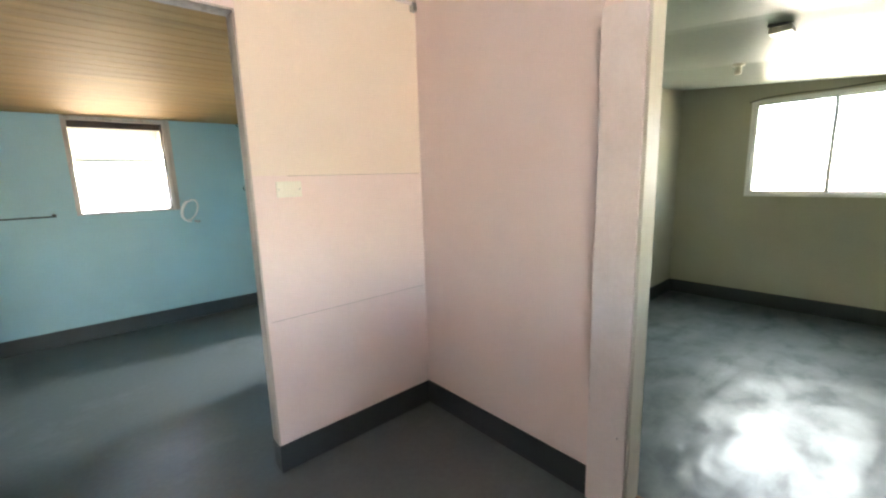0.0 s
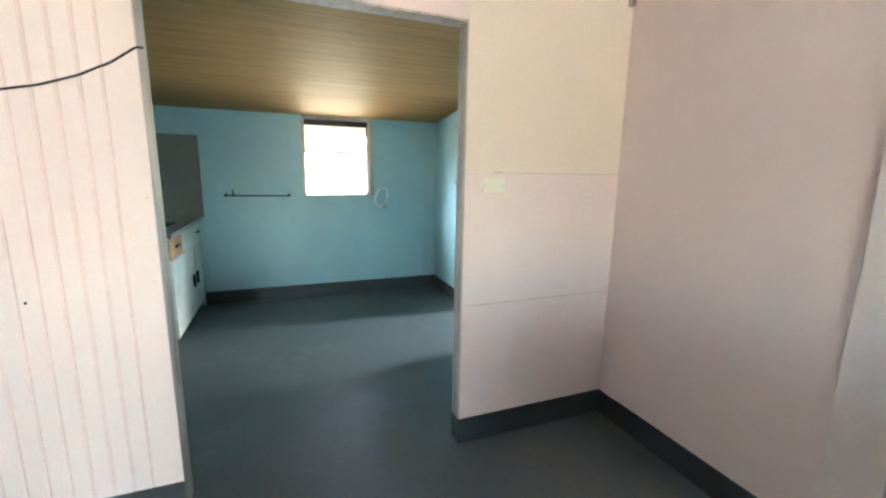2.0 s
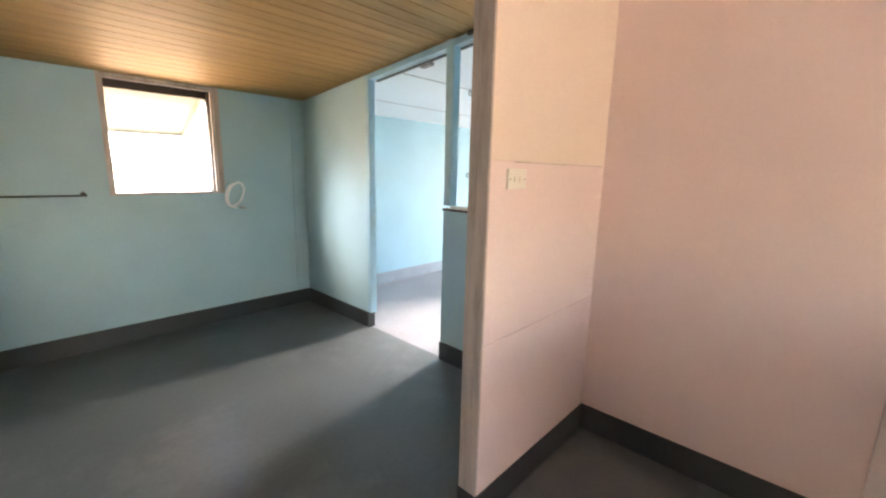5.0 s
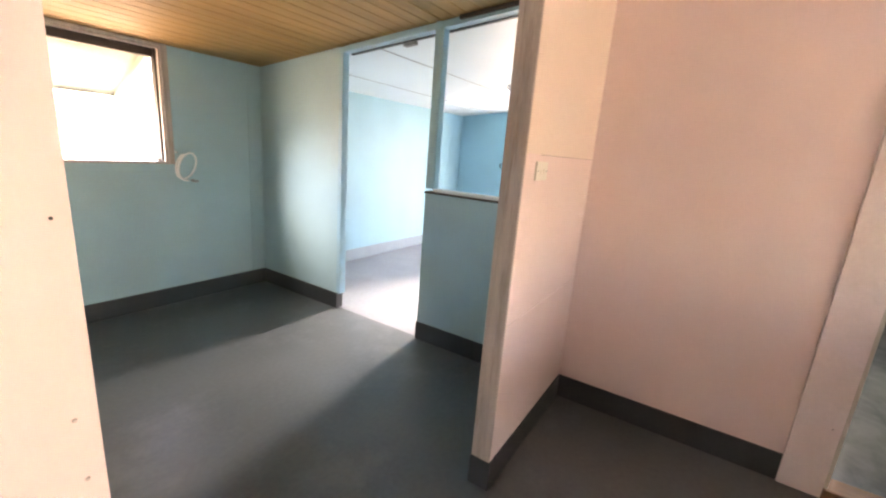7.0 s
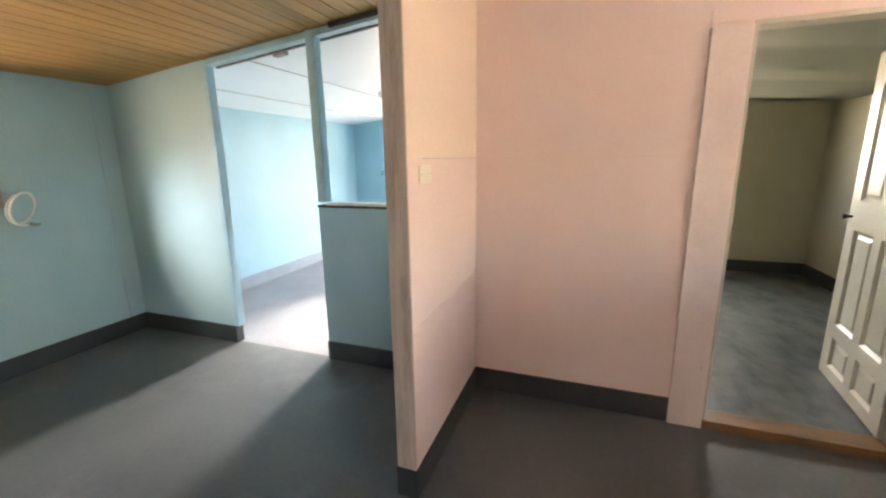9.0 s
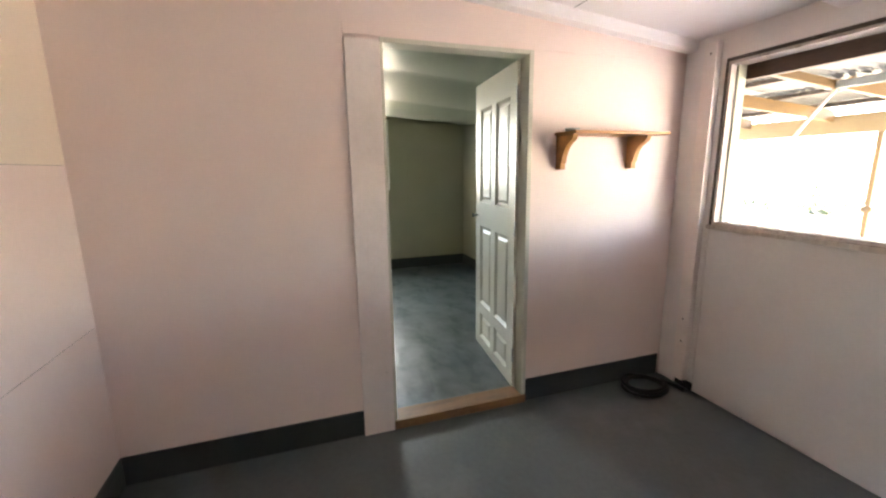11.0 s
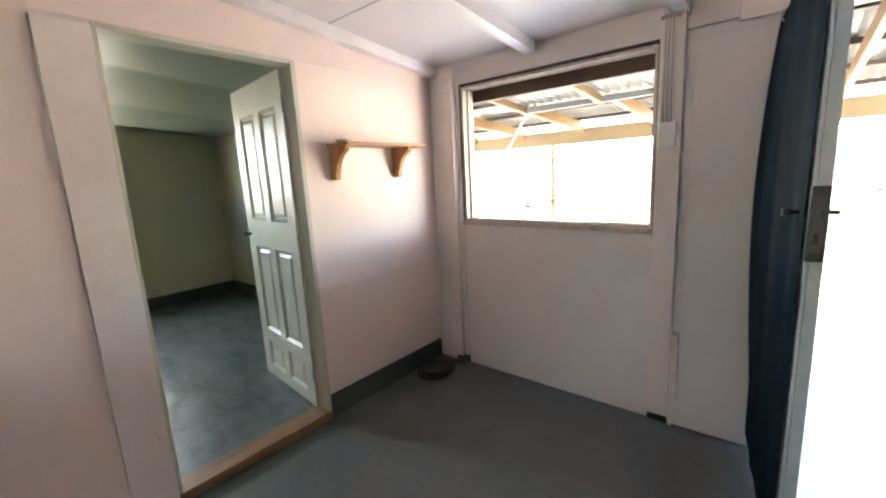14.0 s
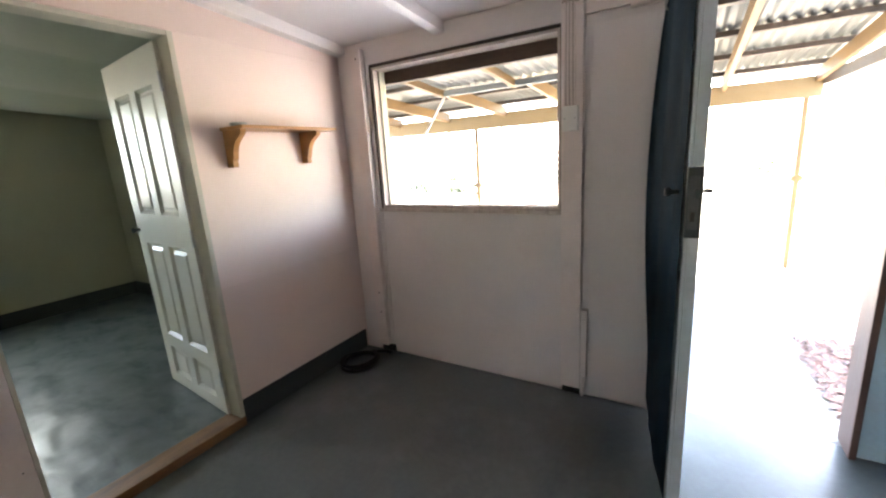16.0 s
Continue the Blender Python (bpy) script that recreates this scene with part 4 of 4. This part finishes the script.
# ---- kitchen partition: post, hatch ledge, sliding track ----
setting(link("partition_post", block(XK - 0.006, XK + 0.061, 3.228, 3.296, 1.188, kitchen_top(3.26) - 0.004, 0.003), BLUE_TRIM), "light blue partition post beside the hatch", "post")
setting(link("partition_post", block(XK - 0.006, XK + 0.061, 4.168, 4.212, 0.146, kitchen_top(4.2) - 0.008, 0.003), BLUE_TRIM), "light blue painted door post", "post")
setting(link("hatch_ledge", block(XK - 0.012, XK + 0.07, YB + 0.005, 3.30, 1.152, 1.168, 0.003), DARKTIM), "dark underside strip of the serving hatch ledge", "ledge")
setting(link("hatch_ledge", block(XK - 0.016, XK + 0.075, YB + 0.005, 3.226, 1.169, 1.187, 0.003), WHITEPL), "white ledge board of the serving hatch", "ledge")


def sloped(name, x0, x1, y0, y1, lo, hi, mat, label, category):
    bm = block(x0, x1, y0, y1, lo, hi, 0.002)
    for v in bm.verts:
        v.co.z += kitchen_top(v.co.y)
    return setting(link(name, bm, mat), label, category)


sloped("partition_head", XK - 0.004, XK + 0.058, YB + 0.005, 4.166, -0.05, -0.006, BLUE_TRIM, "light blue head rail of the partition", "rail")
sloped("sliding_track", XK + 0.06, XK + 0.085, YB + 0.1, 4.15, -0.062, -0.05, LOCKM, "grey metal sliding door track", "track")
sloped("sliding_track", XK + 0.056, XK + 0.10, 3.52, 3.62, -0.085, -0.063, GREYTIM, "grey metal door hanger on the track", "track")
sloped("dark_batten", XK - 0.03, XK - 0.006, YB + 0.01, 3.1, -0.03, -0.006, DARKTIM, "dark batten under the board ceiling", "batten")
for sy in (3.9, 4.7):
    bm = block(XK + 0.09, X2E, sy - 0.004, sy + 0.004, -0.003, 0.0, 0)
    for v in bm.verts:
        v.co.z += back_top(v.co.y)
    setting(link("trim", bm, GREYTIM), "thin joint between ceiling sheets", "trim")
setting(link("trim", block(1.50, 1.53, YK - 0.008, YK, 0.146, 2.085, 0.003), BLUE), "blue cover strip near the corner", "trim")

# ---- bedroom ceiling: strips, lamp holder, smoke alarm ----
zl = bed_top(0.745) - 0.006
al = thing("smoke_alarm", "small boxy off-white alarm on the ceiling", "alarm")
part("base", block(2.885, 2.995, 0.69, 0.80, zl - 0.018, zl + 0.004, 0.006), GREYTIM, al)
part("cover", block(2.89, 2.99, 0.695, 0.795, zl - 0.052, zl - 0.018, 0.008), PLASTIC, al)
zl = bed_top(1.17) - 0.001
lh = thing("lamp_holder", "bare lamp holder without a bulb on the ceiling", "lamp")
part("rose", tube([(3.95, 1.17, zl + 0.006), (3.95, 1.17, zl - 0.018)], [0.05, 0.038], 18), PLASTIC, lh, smooth=True)
part("socket", tube([(3.95, 1.17, zl - 0.018), (3.95, 1.17, zl - 0.075)], [0.020, 0.023], 14), PLASTIC, lh, smooth=True)

# dark strand stands in for the gap along the top of the window frame
wire = thing("window_gap_line", "thin dark strand drawn for the dark gap over the bedroom window", "wire")
part("strand", tube([(XE - 0.012, 1.33, 2.075), (XE - 0.03, 1.20, 2.098), (XE - 0.03, 0.95, 2.106), (XE - 0.03, 0.72, 2.100), (XE - 0.03, 0.45, 2.112), (XE - 0.03, 0.2, 2.108), (XE - 0.012, 0.11, 2.10)], 0.005, 6), DARKTIM, wire, smooth=True)
lead = thing("alarm_lead", "thin painted cable clipped across the bedroom ceiling", "cable")
part("sheath", tube([(2.94, y, bed_top(y) - 0.008 - 0.004 * math.sin(7 * y)) for y in (0.69, 0.5, 0.3, 0.1, -0.1, -0.3)], 0.006, 6), GREYTIM, lead, smooth=True)

# ---- veranda ----
ve = thing("veranda", "open veranda with pine rafters and an iron roof", "veranda")
YF = -4.4


def ver_top(y):
    return 2.06 + (y - YF) * 0.075


VX0, VX1 = -1.58, 4.4
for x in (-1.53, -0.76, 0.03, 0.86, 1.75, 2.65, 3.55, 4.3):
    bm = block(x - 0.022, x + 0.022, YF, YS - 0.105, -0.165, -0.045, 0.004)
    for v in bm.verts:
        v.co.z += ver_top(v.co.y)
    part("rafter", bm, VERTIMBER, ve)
for y in (-1.45, -2.05, -2.75, -3.45, -4.15):
    bm = block(VX0, VX1, y - 0.035, y + 0.035, -0.045, -0.004, 0.003)
    for v in bm.verts:
        v.co.z += ver_top(y)
    part("purlin", bm, DARKTIM, ve, "dark weathered purlin")
x = VX0 - 0.05
while x < VX1:
    x1 = min(x + 0.76, VX1 + 0.06)
    part("roof_sheet", corrugated(x, x1, YF - 0.15, YS - 0.11, lambda y: ver_top(y) + 0.001 + 0.002 * (int(x * 10) % 2)), TIN, ve, smooth=True)
    x = x1
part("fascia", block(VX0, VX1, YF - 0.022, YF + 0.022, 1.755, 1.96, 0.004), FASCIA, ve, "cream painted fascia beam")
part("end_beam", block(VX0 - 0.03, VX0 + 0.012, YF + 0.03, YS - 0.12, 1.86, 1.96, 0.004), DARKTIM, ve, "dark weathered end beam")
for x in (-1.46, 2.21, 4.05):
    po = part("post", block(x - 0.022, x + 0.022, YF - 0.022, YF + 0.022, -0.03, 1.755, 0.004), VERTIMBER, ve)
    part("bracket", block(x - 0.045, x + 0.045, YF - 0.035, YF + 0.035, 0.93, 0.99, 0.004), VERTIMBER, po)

# ---- outside ----
rng = random.Random(7)
li = bmesh.new()
for k in range(4200):
    x, y = rng.uniform(-2.3, -1.19), rng.uniform(-2.4, -1.36)
    if x > -1.25 + 0.06 * rng.random():
        continue
    a, s = rng.uniform(0, 6.28), rng.uniform(0.018, 0.045)
    c, sn = math.cos(a), math.sin(a)
    z = -0.011 + rng.uniform(0, 0.014)
    q = [(-s, 0, 0), (0, -s * 0.45, rng.uniform(0, 0.01)), (s, 0, 0.004), (0, s * 0.45, rng.uniform(0, 0.01))]
    li.faces.new([li.verts.new((x + p[0] * c - p[1] * sn, y + p[0] * sn + p[1] * c, z + p[2])) for p in q])
tagged(link("leaf_litter", li, LITTER), "brown leaf litter scattered on the concrete", "litter", kind="stuff")


def tree(x, y, h, seed, spread):
    rng = random.Random(seed)
    th = thing("gum_tree", "slender pale gum tree with a thin leafy crown", "tree", "gum trees")
    pts, rad = [], []
    px, py = x, y
    for i in range(9):
        f = i / 8
        pts.append((px, py, -0.2 + h * 0.85 * f))
        rad.append(0.16 * (1 - 0.8 * f) * h / 9)
        px += rng.uniform(-0.16, 0.16)
        py += rng.uniform(-0.16, 0.16)
    bm = bmesh.new()
    add_tube(bm, pts, rad, 9)
    tips = []
    for k in range(11):
        i = rng.randint(3, 8)
        b = Vector(pts[i])
        a = rng.uniform(0, 6.28)
        e = b + Vector((math.cos(a) * spread * rng.uniform(0.5, 1), math.sin(a) * spread * rng.uniform(0.5, 1), rng.uniform(0.5, 1.6)))
        mid = b.lerp(e, 0.5) + Vector((0, 0, 0.25))
        add_tube(bm, [b, mid, e], [rad[i] * 0.5, rad[i] * 0.35, 0.012], 6)
        tips += [e, mid]
    part("trunk", bm, BARK, th, smooth=True)
    lv = bmesh.new()
    for t in tips:
        for k in range(70):
            p = t + Vector((rng.gauss(0, 0.45), rng.gauss(0, 0.45), rng.gauss(0.1, 0.35)))
            a, s = rng.uniform(0, 6.28), rng.uniform(0.06, 0.14)
            d = Vector((math.cos(a), math.sin(a), rng.uniform(-1.2, 0.2))).normalized()
            sd = d.cross(Vector((0, 0, 1))).normalized() * s * 0.3
            lv.faces.new([lv.verts.new(p - d * s), lv.verts.new(p + sd), lv.verts.new(p + d * s), lv.verts.new(p - sd)])
    part("crown", lv, LEAF, th)


for i, (x, y, h, sp) in enumerate(((9.5, -17, 8, 1.6), (6.5, -21, 9, 1.8), (13.5, -18, 8.5, 1.7), (4.0, -24, 10, 2.0), (17, -21, 9, 1.9), (10.5, -26, 10, 2.0), (-0.5, -24, 9, 1.9), (-5.5, -20, 8.5, 1.7))):
    tree(x, y, h, 20 + i, sp)


def shrub(x, y, s, seed):
    rng = random.Random(seed)
    th = thing("shrub", "low green shrub growing in dry ground", "shrub", "shrubs")
    lv = bmesh.new()
    for k in range(900):
        p = Vector((x + rng.gauss(0, 0.42) * s, y + rng.gauss(0, 0.42) * s, -0.12 + abs(rng.gauss(0.4, 0.3)) * s))
        a, q = rng.uniform(0, 6.28), rng.uniform(0.05, 0.12)
        d = Vector((math.cos(a), math.sin(a), rng.uniform(-0.4, 0.9))).normalized()
        sd = d.cross(Vector((0, 0, 1))).normalized() * q * 0.4
        lv.faces.new([lv.verts.new(p - d * q), lv.verts.new(p + sd), lv.verts.new(p + d * q), lv.verts.new(p - sd)])
    part("foliage", lv, LEAF, th)
    st = bmesh.new()
    for k in range(6):
        a = rng.uniform(0, 6.28)
        add_tube(st, [(x, y, -0.2), (x + 0.2 * s * math.cos(a), y + 0.2 * s * math.sin(a), 0.25 * s), (x + 0.35 * s * math.cos(a), y + 0.35 * s * math.sin(a), 0.6 * s)], [0.03, 0.02, 0.008], 5)
    part("stem", st, BARK, th)


for i, (x, y, sz) in enumerate(((8.2, -14.5, 1.0), (10.8, -15.5, 1.2), (12.6, -14.0, 0.9), (5.5, -18.5, 1.2), (15.5, -16, 1.3), (2.0, -20, 1.3), (-3.0, -17.5, 1.1), (4.2, -14.0, 1.5), (6.3, -13.2, 1.7), (7.4, -16.8, 1.9), (9.4, -13.4, 1.6), (11.8, -17.2, 2.0), (13.8, -16.2, 1.8), (3.6, -17.5, 1.8), (16.5, -18.5, 2.0))):
    shrub(x, y, sz, 60 + i)


# ---- small hooks on the back of the jamb ----
for hz in (1.42, 1.70):
    hk = thing("screw_hook", "small dark screw hook in the worn jamb", "hook", "jamb hooks")
    part("shank", tube([(0.638 + 0.007 * math.cos(a), YB + 0.010, hz + 0.007 * math.sin(a)) for a in [k * 0.5 for k in range(11)]] + [(0.645, YB + 0.003, hz - 0.01)], 0.0018, 6), BLACK, hk, smooth=True)

# ---- old nail holes and small marks on the boards ----
def mark(x, y, z, r, axis, mat=DARKGAP):
    bm = bmesh.new()
    bmesh.ops.create_cone(bm, cap_ends=True, segments=10, radius1=r, radius2=r * 0.7, depth=0.002)
    rot = Matrix.Rotation(math.pi / 2, 4, "X" if axis == "y" else "Y")
    bmesh.ops.transform(bm, matrix=Matrix.Translation((x, y, z)) @ rot, verts=bm.verts)
    setting(link("nail_head", bm, mat), "small dark nail head in the painted wall", "nail")


for x, z, r in ((-0.662, 1.357, 0.0022), (-0.668, 1.115, 0.003), (-0.664, 1.03, 0.003), (-1.061, 0.984, 0.006)):
    mark(x, Y0 - 0.0142, z, r, "y", JAMB if 0.0025 < r < 0.005 else DARKGAP)
mark(X0 - 0.023, 0.90, 0.36, 0.003, "x")
for z in (0.32, 0.47, 2.06):
    mark(1.41, YS + 0.046, z, 0.006, "y", REDBROWN)
mark(0.05, YS + 0.046, 2.10, 0.005, "y", REDBROWN)
